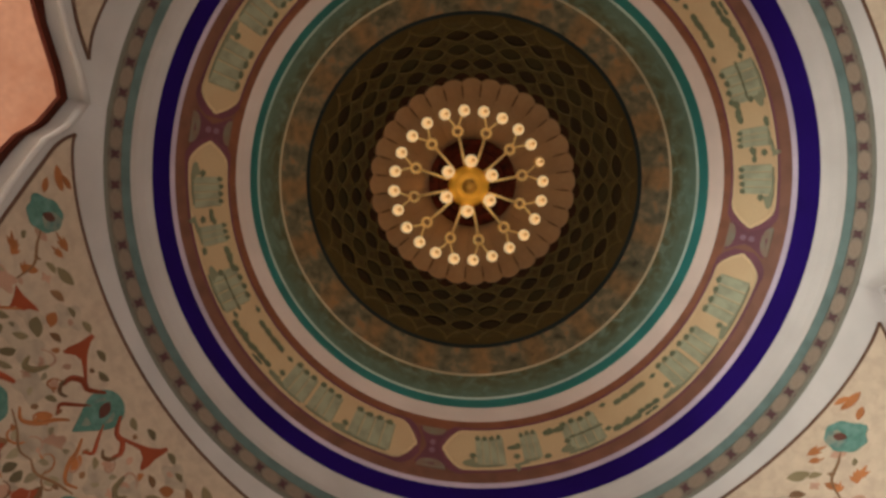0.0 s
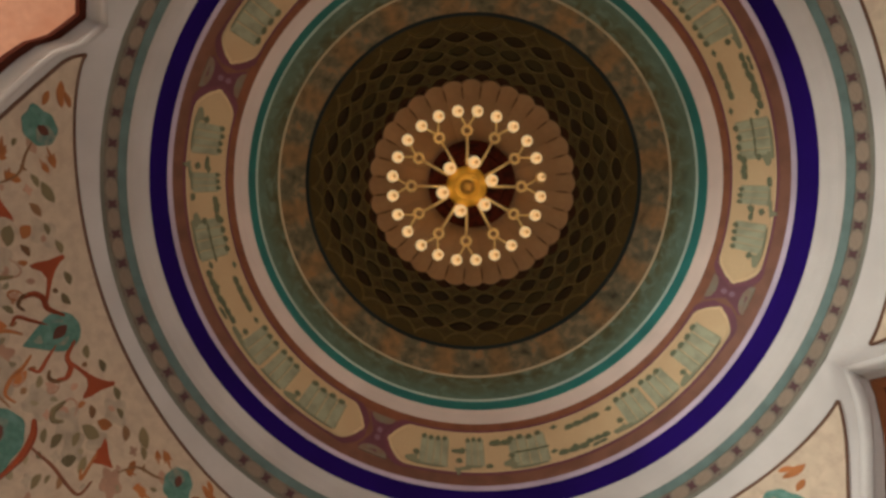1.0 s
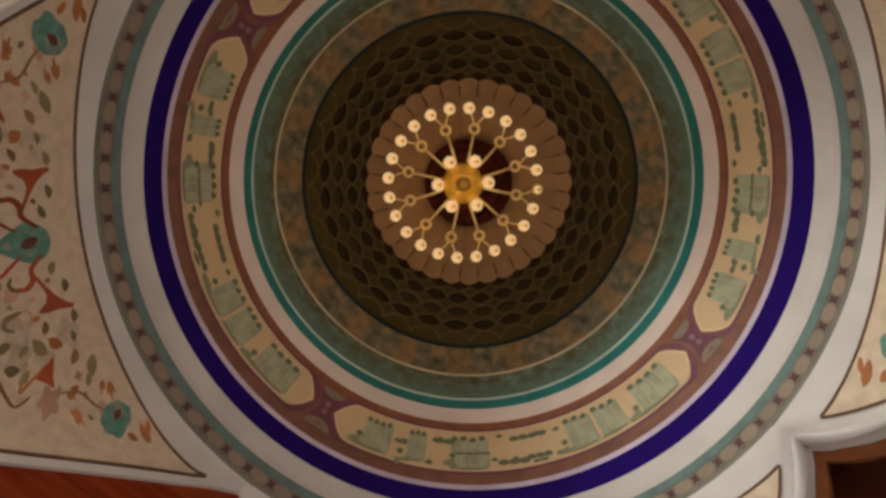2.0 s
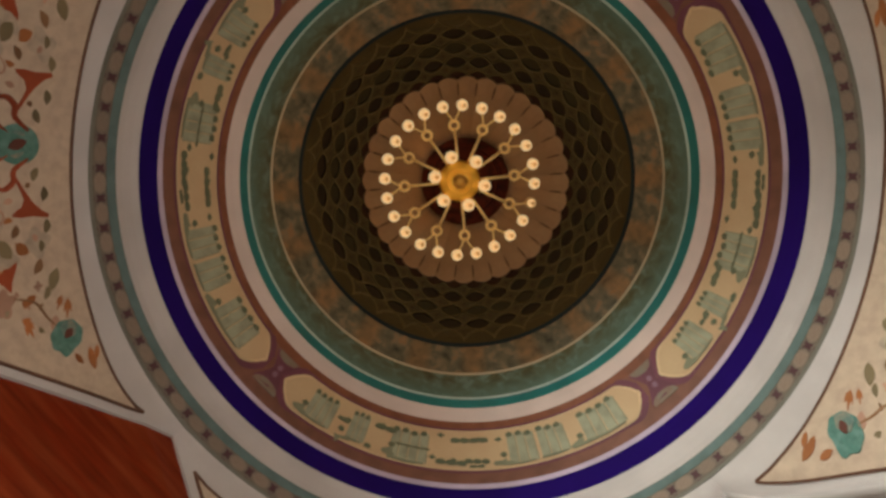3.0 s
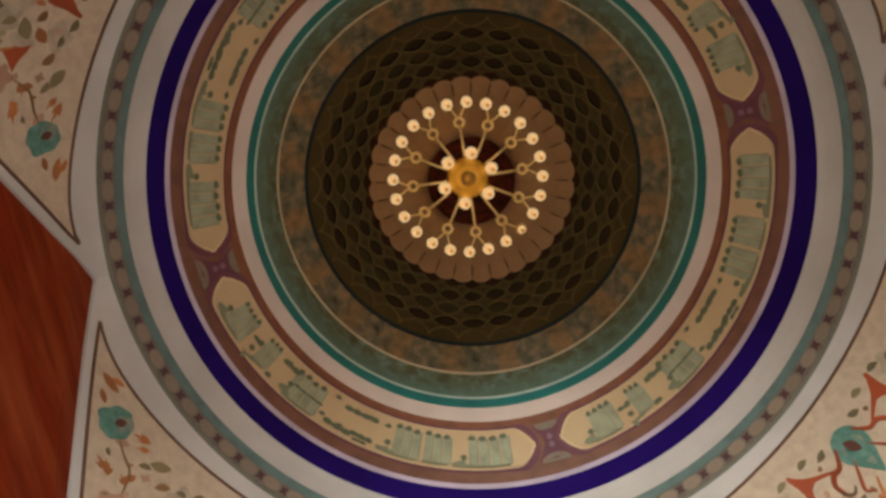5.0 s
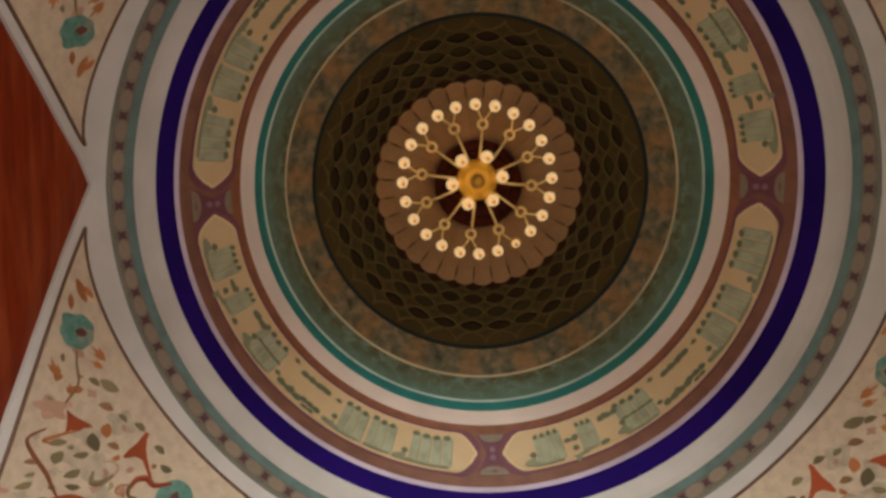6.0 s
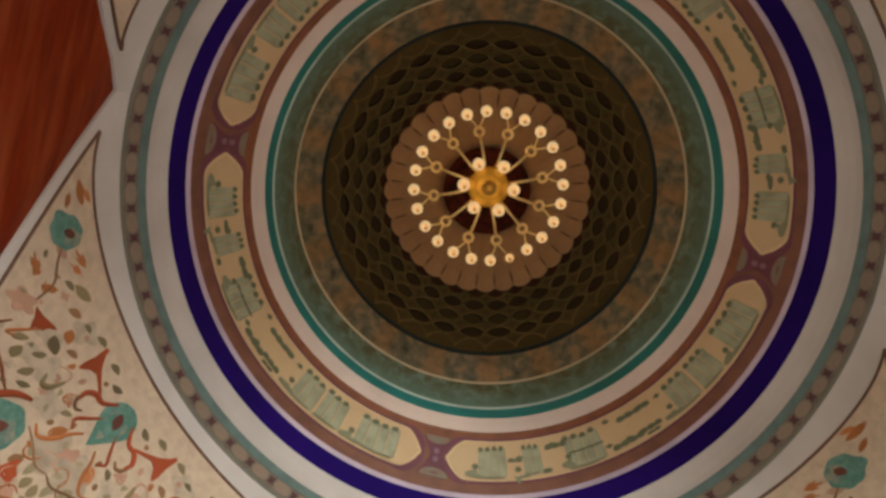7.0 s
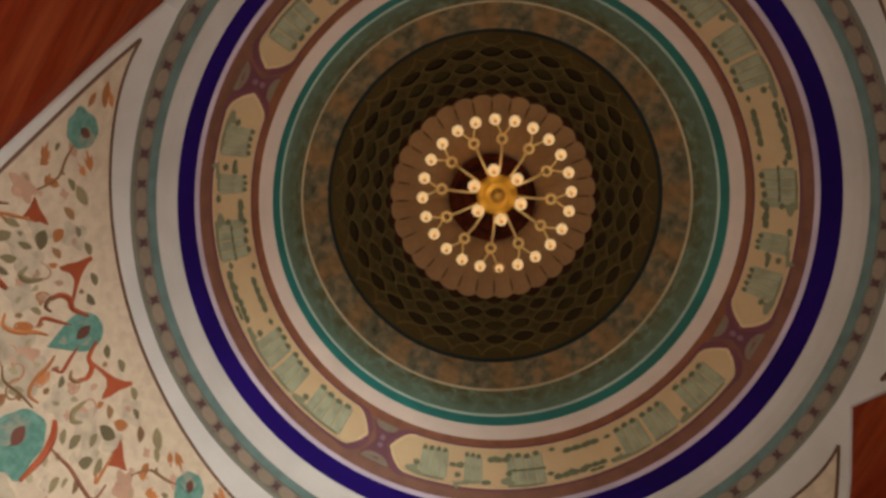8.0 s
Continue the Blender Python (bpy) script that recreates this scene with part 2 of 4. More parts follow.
def ring_solid(inner, thick=0.10, segs=160, a0=0.0, a1=360.0):
    """A solid ring round the dome's axis; inner: its face towards the hall as (radius, height) from below upward."""
    outer = [(r + thick, z + thick * 0.4) for r, z in reversed(inner)]
    prof = list(inner) + outer
    k = len(prof)
    bm = bmesh.new()
    rings = []
    full = a1 - a0 >= 360
    for i in range(segs if full else segs + 1):
        a = radians(a0 + (a1 - a0) * i / segs)
        rings.append([bm.verts.new((r * math.cos(a), r * math.sin(a), z + EYE)) for r, z in prof])
    for i in range(segs):
        p, q = rings[i], rings[(i + 1) % len(rings)]
        for j in range(k):
            bm.faces.new((p[j], p[(j + 1) % k], q[(j + 1) % k], q[j]))
    if not full:
        bm.faces.new(rings[0]), bm.faces.new(list(reversed(rings[-1])))
    bmesh.ops.recalc_face_normals(bm, faces=bm.faces)
    return bm


def prism(loop, depth):
    """A plate: a 3D loop of points, thickened by the vector depth."""
    bm = bmesh.new()
    d = Vector(depth)
    a = [bm.verts.new(p) for p in loop]
    b = [bm.verts.new(Vector(p) + d) for p in loop]
    bm.faces.new(a), bm.faces.new(list(reversed(b)))
    for i in range(len(a)):
        j = (i + 1) % len(a)
        bm.faces.new((a[j], a[i], b[i], b[j]))
    bmesh.ops.recalc_face_normals(bm, faces=bm.faces)
    return bm


def box(x0, x1, y0, y1, z0, z1):
    return prism([(x0, y0, z0), (x1, y0, z0), (x1, y1, z0), (x0, y1, z0)], (0, 0, z1 - z0))


def tube(bm, pts, radius, sides=6, closed=False):
    """A round rod along points; radius may be a number or a list."""
    pts = [Vector(p) for p in pts]
    n = len(pts)
    rs = radius if isinstance(radius, (list, tuple)) else [radius] * n
    rings = []
    for i, p in enumerate(pts):
        t = (pts[(i + 1) % n] - pts[i - 1]) if closed else (pts[min(i + 1, n - 1)] - pts[max(i - 1, 0)])
        t.normalize()
        side = t.cross(Vector((0, 0, 1)))
        if side.length < 1e-3:
            side = Vector((1, 0, 0))
        side.normalize()
        up = side.cross(t)
        rings.append([bm.verts.new(p + rs[i] * (math.cos(a) * side + math.sin(a) * up)) for a in [2 * math.pi * k / sides for k in range(sides)]])
    for i in range(n if closed else n - 1):
        p, q = rings[i], rings[(i + 1) % n]
        for k in range(sides):
            bm.faces.new((p[k], p[(k + 1) % sides], q[(k + 1) % sides], q[k]))
    if not closed:
        bm.faces.new(list(reversed(rings[0]))), bm.faces.new(rings[-1])
    return bm


def lathe(bm, prof, segs=20, at=(0, 0, 0), shell=False):
    """A turned body from (radius, height) pairs."""
    c = Vector(at)
    rings = [[bm.verts.new(c + Vector((max(r, 0.0008) * math.cos(2 * math.pi * i / segs), max(r, 0.0008) * math.sin(2 * math.pi * i / segs), z))) for i in range(segs)] for r, z in prof]
    for p, q in zip(rings, rings[1:]):
        for i in range(segs):
            bm.faces.new((p[i], p[(i + 1) % segs], q[(i + 1) % segs], q[i]))
    if shell:
        for i in range(segs):
            bm.faces.new((rings[-1][i], rings[-1][(i + 1) % segs], rings[0][(i + 1) % segs], rings[0][i]))
    else:
        bm.faces.new(list(reversed(rings[0]))), bm.faces.new(rings[-1])
    bmesh.ops.recalc_face_normals(bm, faces=bm.faces)
    return bm


# ---- floor, walls, arches and bays ----
HALF, CROWN, PITCH = 4.04, 7.36, 0.95     # arch plane from the axis, crown above the eye, fall of the arch per metre
THICK, OPEN, BAY = 0.18, 3.5, 14.0
SPRING = CROWN - PITCH * OPEN
TOP = 9.2

part("floor", box(-15, 15, -6, 6, -0.2, 0), CARPET, None)
tagged(bpy.data.objects["floor"], "plain red-brown carpeted prayer hall floor", "floor", kind="structure")


def lean_crown(x, y, degrees, inward):
    """Turn the plan near the south or north crown towards the west, and draw its western half inward."""
    r = math.hypot(x, y)
    d = math.degrees(math.atan2(-x, abs(y)))
    w = min(1.0, max(0.0, (30.0 - abs(d)) / 24.0))
    a = math.atan2(-x, abs(y)) + radians(degrees) * w * w * (3 - 2 * w)
    edge = HALF / math.cos(radians(min(abs(d), 44.0)))
    out = min(1.0, max(0.0, (r - 3.93) / (edge - 3.93)))
    k = min(1.0, max(0.0, d / 10.0)) * min(1.0, max(0.0, (44.0 - d) / 12.0))
    return -r * math.sin(a), math.copysign(r * math.cos(a) - inward * out * out * k, y)


def skewed(p):
    """The hall is not quite square: the east and west arches stand further out, and the crowns lean sideways."""
    r = math.hypot(p.x, p.y)
    if abs(p.y) > abs(p.x):
        x, y = lean_crown(p.x, p.y, *((1.4, 0.06) if p.y > 0 else (3.26, 0.0)))
        p = Vector((x, y, p.z))
    if abs(p.x) < 0.5:
        return p
    x, y = p.x, p.y
    if x < 0:
        d = abs(math.degrees(math.atan2(y, -x)))
        w = min(1.0, max(0.0, (10.0 - d) / 7.5)) if y > 0 else min(1.0, max(0.0, (30.0 - d) / 26.0))
        a = math.atan2(y, -x) + radians(3.26) * w * w * (3 - 2 * w)
        x, y = -r * math.cos(a), r * math.sin(a)
    else:
        a = math.atan2(y, x)
        a *= 1 - 0.28 * math.exp(-(math.degrees(a) / 9.0) ** 2)
        x, y = r * math.cos(a), r * math.sin(a)
    d = abs(math.degrees(math.atan2(y, abs(x))))
    edge = HALF / math.cos(radians(min(d, 44.0)))
    out = min(1.0, max(0.0, (r - 3.93) / (edge - 3.93)))
    side = min(1.0, max(0.0, (40.0 - d) / 22.0))
    tip = min(1.0, (0.7 if x > 0 else 0.4) + d / 10.0)
    x += (0.27 * out ** 4 if x > 0 else -0.08 * out) * tip * side
    return Vector((x, y, p.z))


def skew_mesh(ob, m=Matrix()):
    me = ob.data.copy()
    back = m.inverted()
    if ob.name.startswith("outline"):
        # a painted line keeps its width: each ring of five moves as one
        for k in range(0, len(me.vertices), 5):
            ring = me.vertices[k:k + 5]
            c = m @ (sum((v.co for v in ring), Vector()) / 5)
            step = back.to_3x3() @ (skewed(c) - c)
            for v in ring:
                v.co = v.co + step
    else:
        for v in me.vertices:
            v.co = back @ skewed(m @ v.co)
    ob.data = me


STEPS = (3.0, 2.0, 1.4, 1.0, 0.8, 0.6, 0.45, 0.3, 0.15)


def turned(bm, deg):
    bmesh.ops.transform(bm, matrix=Matrix.Rotation(radians(deg), 4, "Z"), verts=bm.verts)
    return bm


SIDES = {"west": 180, "south": 90, "east": 0, "north": -90}
for side, deg in SIDES.items():
    wall = empty("wall_" + side, "white plastered wall with a tall pointed arch", "wall", kind="structure")
    for s in (1, -1):
        loop = [(HALF, s * (HALF + THICK), 0), (HALF, s * OPEN, 0), (HALF, s * OPEN, SPRING + EYE)] + [(HALF, s * y, CROWN + EYE - PITCH * y) for y in STEPS] + [(HALF, 0, CROWN + EYE), (HALF, 0, TOP), (HALF, s * (HALF + THICK), TOP)]
        ob = part("half_wall", turned(prism(loop, (THICK, 0, 0)), deg), WHITE, wall)
        skew_mesh(ob)
    if side in ("south", "north"):
        sill = 3.6
        x, rows = HALF + 0.035, (OPEN,) + STEPS
        loop = [(x, -OPEN, sill), (x, OPEN, sill)] + [(x, y, CROWN + EYE + 0.03 - PITCH * y) for y in rows] + [(x, 0, CROWN + EYE + 0.03)] + [(x, -y, CROWN + EYE + 0.03 - PITCH * y) for y in reversed(rows)]
        skew_mesh(part("arch_infill", turned(prism(loop, (0.3, 0, 0)), deg), RED_WOOD, wall, "dark red polished wood panel closing the arch"))

# assumed low windows, out of view, under the south and north wooden panels
for side, deg in (("south", 90), ("north", -90)):
    part("sill_wall", turned(box(HALF + 0.02, HALF + 0.32, -OPEN, OPEN, 0, 0.6), deg), LOWER_WALL, bpy.data.objects["wall_" + side])
    low = empty("window_" + side, "assumed row of white framed windows under the wooden panel, out of view", "window", kind="structure")
    for k in range(6):
        y = -OPEN + (2 * OPEN - 0.08) * k / 5
        part("mullion", turned(box(HALF + 0.14, HALF + 0.22, y, y + 0.08, 0.6, 3.6), deg), FRAME_WOOD, low)
    for z in (0.6, 3.52):
        part("rail", turned(box(HALF + 0.15, HALF + 0.21, -OPEN + 0.08, OPEN - 0.08, z, z + 0.08), deg), FRAME_WOOD, low)
    pane = part("pane", turned(box(HALF + 0.175, HALF + 0.181, -OPEN + 0.08, OPEN - 0.08, 0.68, 3.52), deg), GLASS, low)
    pane.visible_shadow = False

for side, deg, lining, wc in (("west", 180, SALMON, 0.0), ("east", 0, EDGE_WOOD, 0.0)):
    bay = empty("bay_" + side, "side bay behind the open arch", "side bay", kind="structure")
    for s in (1, -1):
        part("side_wall", turned(box(HALF + THICK, BAY, s * (HALF + THICK), s * 4.7, 0, TOP), deg), LOWER_WALL, bay)
    # end wall in four pieces round its window
    for y0, y1, z0, z1 in ((-4.7, wc - 2.2, 0, TOP), (wc + 2.2, 4.7, 0, TOP), (wc - 2.2, wc + 2.2, 0, 2.6), (wc - 2.2, wc + 2.2, 6.4, TOP)):
        part("end_wall", turned(box(BAY, BAY + 0.3, y0, y1, z0, z1), deg), LOWER_WALL, bay)
    # assumed window, never in view, behind the added fill lamp
    win = empty("window_" + side, "assumed tall white framed window in the side bay, out of view", "window", kind="structure")
    for y in (wc - 2.2, wc - 0.773, wc + 0.693, wc + 2.12):
        part("mullion", turned(box(BAY + 0.1, BAY + 0.18, y, y + 0.08, 2.6, 6.4), deg), FRAME_WOOD, win)
    for z in (2.6, 4.5, 6.32):
        part("rail", turned(box(BAY + 0.11, BAY + 0.17, wc - 2.12, wc + 2.12, z, z + 0.08), deg), FRAME_WOOD, win)
    g = part("pane", turned(box(BAY + 0.135, BAY + 0.141, wc - 2.12, wc + 2.12, 2.68, 6.32), deg), GLASS, win)
    g.visible_shadow = False
    c = part("ceiling_" + side, turned(box(HALF + THICK, BAY + 0.3, -4.7, 4.7, CROWN + EYE + 0.09, CROWN + EYE + 0.3), deg), lining, None)
    tagged(c, "warm salmon plaster bay ceiling" if side == "west" else "dark red wooden bay ceiling", "ceiling", kind="structure")
    # rounded plaster moulding along the front edge of the arch
    for s in (1, -1):
        bm = bmesh.new()
        tube(bm, [(HALF + 0.012, s * y, CROWN + EYE - PITCH * y - 0.004) for y in (OPEN,) + STEPS + (0,)], 0.034, 8)
        skew_mesh(part("arch_moulding", turned(bm, deg), WHITE, bpy.data.objects["wall_" + side], smooth=True))
    # dark red edging along the back of the arch
    for s in (1, -1):
        x = HALF + THICK
        ys = (OPEN,) + STEPS + (0,)
        loop = [(x, s * y, CROWN + EYE - PITCH * y + 0.005) for y in ys] + [(x, s * y, CROWN + EYE - PITCH * y - (0.15 if side == "west" else 0.26)) for y in reversed(ys)]
        ob = part("edging", turned(prism(loop, (0.04, 0, 0)), deg), EDGE_WOOD if side == "west" else BROWN_WOOD, bay)
        skew_mesh(ob)


# ---- pendentives ----
RING_R, RING_Z = 3.91, 7.42


def folded(phi):
    """Angle from the nearer arch axis, rounded off near the diagonal."""
    d = abs(45 - phi)
    return 45 - (d if d > 14 else 7 + d * d / 28)


def surface(x, y):
    """Height above the eye of the curved corner surface over the plan."""
    tp = math.tan(radians(folded(math.degrees(math.atan2(abs(y), abs(x))))))
    rb = HALF * math.hypot(1, tp)
    zb = CROWN - PITCH * HALF * tp
    t = min(1.0, max(0.0, (math.hypot(x, y) - RING_R) / (rb - RING_R)))
    return RING_Z + (zb - RING_Z) * t ** 1.25


def on_surface(x, y, lift=0.0):
    e = 0.01
    p = Vector((x, y, surface(x, y) + EYE))
    r = math.hypot(x, y)
    k = (surface(x - e * x / r, y - e * y / r) - surface(x - 2 * e * x / r, y - 2 * e * y / r)) / e
    nrm = Vector((k * x / r, k * y / r, -1)).normalized()
    return p + nrm * lift, nrm


def edge_radius(phi):
    return HALF / math.cos(radians(folded(phi)))


LINE_R = 4.02


def panel_radius(phi):
    """Outer radius of the painted field: the arch's edge less a white border."""
    f = folded(phi)
    rb = edge_radius(phi)
    zb = CROWN - PITCH * HALF * math.tan(radians(f))
    k = 1.25 * (RING_Z - zb) / max(rb - RING_R, 0.02)
    return rb - 0.15 / math.hypot(1, k)


def pendentive(quarter):
    base = empty("pendentive", "cream corner vault painted with scrolling flowers", "pendentive", "corner vaults", "structure")
    rot = 90 * quarter

    def at(phi, r, lift):
        a = radians(phi + rot)
        return on_surface(r * math.cos(a), r * math.sin(a), lift)[0]

    # white body
    bm = bmesh.new()
    nf, nr = 60, 16
    grid, back = [], []
    for i in range(nf + 1):
        phi = 90 * i / nf
        rb = edge_radius(phi)
        row = [at(phi, RING_R + (rb - RING_R) * j / nr, 0) for j in range(nr + 1)]
        grid.append([bm.verts.new(p) for p in row])
        back.append([bm.verts.new(p + Vector((0, 0, 0.25))) for p in row])
    for i in range(nf):
        for j in range(nr):
            bm.faces.new((grid[i][j], grid[i][j + 1], grid[i + 1][j + 1], grid[i + 1][j]))
            bm.faces.new((back[i][j], back[i + 1][j], back[i + 1][j + 1], back[i][j + 1]))
    bmesh.ops.recalc_face_normals(bm, faces=bm.faces)
    part("white_border", bm, WHITE, base, "white plaster border", smooth=True)

    # painted field
    start = next(p / 10 for p in range(10, 300) if panel_radius(p / 10) > LINE_R)
    bm = bmesh.new()
    grid = []
    for i in range(nf + 1):
        phi = start + (90 - 2 * start) * i / nf
        r1 = max(panel_radius(phi), LINE_R + 0.001)
        grid.append([bm.verts.new(at(phi, LINE_R + (r1 - LINE_R) * j / nr, 0.006)) for j in range(nr + 1)])
    for i in range(nf):
        for j in range(nr):
            bm.faces.new((grid[i][j], grid[i][j + 1], grid[i + 1][j + 1], grid[i + 1][j]))
    bmesh.ops.recalc_face_normals(bm, faces=bm.faces)
    part("painted_field", bm, CREAM, base, "cream painted field", smooth=True)

    # brown outline of the field
    inner = [at(start + (90 - 2 * start) * i / nf, LINE_R, 0.004) for i in range(nf + 1)]
    outer = [at(start + (90 - 2 * start) * i / nf, max(panel_radius(start + (90 - 2 * start) * i / nf), LINE_R), 0.004) for i in range(nf + 1)]
    bm = bmesh.new()
    tube(bm, inner, 0.018, 5)
    tube(bm, outer, 0.018, 5)
    part("outline", bm, BROWN, base, "dark brown painted outline")
    return base



def tangent_frame(x, y):
    p, n = on_surface(x, y)
    r = math.hypot(x, y)
    side = Vector((-y / r, x / r, 0))
    return p, side, side.cross(n).normalized(), n


TWIST = radians(1.5)     # the painted ornament sits turned a little against the corner's diagonal


def diagonal(a, b):
    """Plan point of the first corner from its distance along and across the ornament's axis."""
    a, b = a * math.cos(TWIST) + b * math.sin(TWIST), b * math.cos(TWIST) - a * math.sin(TWIST)
    return (a + b) / math.sqrt(2), (a - b) / math.sqrt(2)


def motif(parent, name, mat, ab, outline, lift=0.012, turn=0.0, flip=1, label=""):
    """A painted shape in slight relief on the corner surface; outline: (across, upward) in metres."""
    x, y = diagonal(ab[0], ab[1] * flip)
    p, side, up, n = tangent_frame(x, y)
    if up.z < 0:
        up = -up
    c, s = math.cos(turn), math.sin(turn)
    loop = []
    for u, v in outline:
        q = p + flip * side * (u * c - v * s) + up * (u * s + v * c)
        loop.append(on_surface(q.x, q.y, lift)[0])
    return part(name, prism(loop, n * -0.012), mat, parent, label)


def lobed(r, lobes, depth, count=40, squash=1.0):
    return [(r * (1 + depth * math.cos(lobes * t)) * math.cos(t), squash * r * (1 + depth * math.cos(lobes * t)) * math.sin(t)) for t in [2 * math.pi * i / count for i in range(count)]]


def leaf_shape(length, width, bend=0.0):
    up = [(i / 6, math.sin(math.pi * i / 6) ** 0.8) for i in range(7)]
    pts = [(length * (t - 0.5), width * w / 2 + bend * math.sin(math.pi * t)) for t, w in up]
    return pts + [(length * (t - 0.5), -width * w / 2 + bend * math.sin(math.pi * t)) for t, w in up[-2:0:-1]]


FLAME = [(0.0, -0.09), (0.045, -0.03), (0.05, 0.05), (0.02, 0.02), (0.0, 0.12), (-0.02, 0.02), (-0.05, 0.05), (-0.045, -0.03)]
FUNNEL = [(0.30, -0.11), (0.30, -0.08), (0.17, -0.01), (0.08, 0.05), (0.03, 0.10), (-0.02, 0.16), (-0.05, 0.23), (-0.085, 0.22), (-0.075, 0.14), (-0.06, 0.05), (-0.065, -0.06), (-0.05, -0.15), (-0.02, -0.14), (0.03, -0.06), (0.10, -0.03), (0.18, -0.06)]
TRIANGLE = [(0.0, 0.13), (0.03, 0.05), (0.10, -0.03), (0.12, -0.07), (0.04, -0.06), (-0.01, -0.08), (-0.06, -0.05), (-0.11, -0.06), (-0.05, 0.03)]


def spade(r, point, squash=1.0, count=40):
    """A rounded flower with a pointed tip towards negative u."""
    out = []
    for k in range(count):
        t = 2 * math.pi * k / count
        d = min(t, 2 * math.pi - t)
        q = r * (1 + 0.035 * math.cos(7 * t) + point * math.exp(-(d / 0.30) ** 2))
        out.append((-q * math.cos(t), squash * q * math.sin(t)))
    return out


def drop(wide, head, tail, count=40):
    """A teardrop flower: round above, drawn out to a tail below."""
    out = []
    for k in range(count):
        t = 2 * math.pi * k / count
        v = math.cos(t)
        u = wide * math.sin(t) * (1.0 if v > -0.2 else (1 - ((-v - 0.2) / 0.8) ** 1.3 * 0.72))
        out.append((u, head * v if v > 0 else -tail * (-v) ** 1.15))
    return out


def vine(parent, mat, knots, flip, width=0.013):
    """A painted tendril through points given along and across the diagonal."""
    pts = []
    k = [knots[0]] + list(knots) + [knots[-1]]
    for i in range(1, len(k) - 2):
        for j in range(6):
            t = j / 6
            q = []
            for d in (0, 1):
                p0, p1, p2, p3 = k[i - 1][d], k[i][d], k[i + 1][d], k[i + 2][d]
                q.append(0.5 * (2 * p1 + (p2 - p0) * t + (2 * p0 - 5 * p1 + 4 * p2 - p3) * t * t + (3 * p1 - p0 - 3 * p2 + p3) * t ** 3))
            pts.append(q)
    pts.append(knots[-1])
    path = [on_surface(*diagonal(a, b * flip), 0.008)[0] for a, b in pts]
    n = len(path)
    bm = bmesh.new()
    tube(bm, path, [1.15 * width * (0.45 + 0.55 * math.sin(math.pi * (i + 0.5) / n)) for i in range(n)], 5)
    return part("tendril", bm, mat, parent)


def curl(parent, mat, a, b, r, start, sweep, flip, width):
    """A spiral tendril with a leaf at its end."""
    knots = []
    for i in range(7):
        t = i / 6
        ang = start + sweep * t
        rr = r * (1 - 0.55 * t)
        knots.append((a + rr * math.sin(ang) * 0.42, b + rr * math.cos(ang)))
    vine(parent, mat, knots, flip, width)
    motif(parent, "leaf", mat, knots[-1], leaf_shape(0.09, 0.045), 0.011, start + sweep, flip)


def flower(parent, a, b, r, flip):
    """A round teal flower head with a pale half and a dark heart, pointed away from the ornament's axis."""
    f = motif(parent, "painted_flower", FLOWER_TEAL, (a, b), spade(r * 0.90, 0.26, 1.26), 0.012, 0.15, flip, "teal painted flower head")
    motif(f, "inner_petals", FLOWER_PALE, (a + 0.018, b - r * 0.34), [(u, v * 1.35) for u, v in lobed(r * 0.46, 5, 0.10)], 0.016, 0.3, flip)
    motif(f, "heart", FLOWER_HEART, (a + 0.004, b - r * 0.10), leaf_shape(r * 0.72, r * 0.50), 0.024, 1.1, flip, "dark red flower heart")


def axis_flower(parent, a, flip=1):
    """The teardrop flower on the ornament's axis, with its tail away from the dome."""
    f = motif(parent, "painted_flower", FLOWER_TEAL, (a, 0.0), drop(0.185, 0.20, 0.40), 0.012, 0.0, flip, "teal painted teardrop flower")
    for s in (1, -1):
        motif(f, "inner_petals", FLOWER_PALE, (a + 0.012, 0.078 * s), leaf_shape(0.16, 0.10), 0.016, radians(80), 1)
    motif(f, "tail_patch", FLOWER_PALE, (a + 0.085, 0.0), leaf_shape(0.20, 0.085), 0.016, radians(90), 1)
    motif(f, "heart", FLOWER_HEART, (a + 0.012, 0.0), leaf_shape(0.20, 0.10), 0.024, radians(68), 1, "dark red flower heart")


def inside(a, b, gap):
    x, y = diagonal(a, b)
    phi = math.degrees(math.atan2(y, x))
    r = math.hypot(x, y)
    return 0.5 < phi < 89.5 and LINE_R + gap * 0.95 < r < panel_radius(phi) - gap * 0.45


# small painted marks of one half: along and across the ornament's axis, turn in degrees, length
OLIVE_MARKS = ((3.94, 1.35, 20, 0.11), (3.94, 1.24, 25, 0.19), (4.22, 1.14, 60, 0.13), (4.20, 0.94, -35, 0.19), (4.08, 0.75, 10, 0.12), (4.34, 0.87, 75, 0.14), (4.13, 0.45, 5, 0.12), (4.18, 0.27, 20, 0.12),
               (4.28, 1.05, 110, 0.15), (4.39, 0.78, 30, 0.11), (4.40, 0.34, 40, 0.10), (4.39, 1.07, 70, 0.12), (4.07, 0.93, 0, 0.10), (4.26, 0.94, 60, 0.12))
BROWN_MARKS = ((4.04, 1.11, 30, 0.13), (4.14, 0.94, -50, 0.15), (4.20, 0.79, 20, 0.11), (3.98, 1.40, 60, 0.12), (4.30, 1.16, 40, 0.10), (4.24, 0.70, 80, 0.08))
FLAMES = ((3.90, 1.63, 150, 0.18), (3.93, 1.57, 120, 0.15), (3.81, 1.51, -165, 0.19), (3.86, 1.45, -150, 0.14), (3.99, 1.42, 140, 0.13))
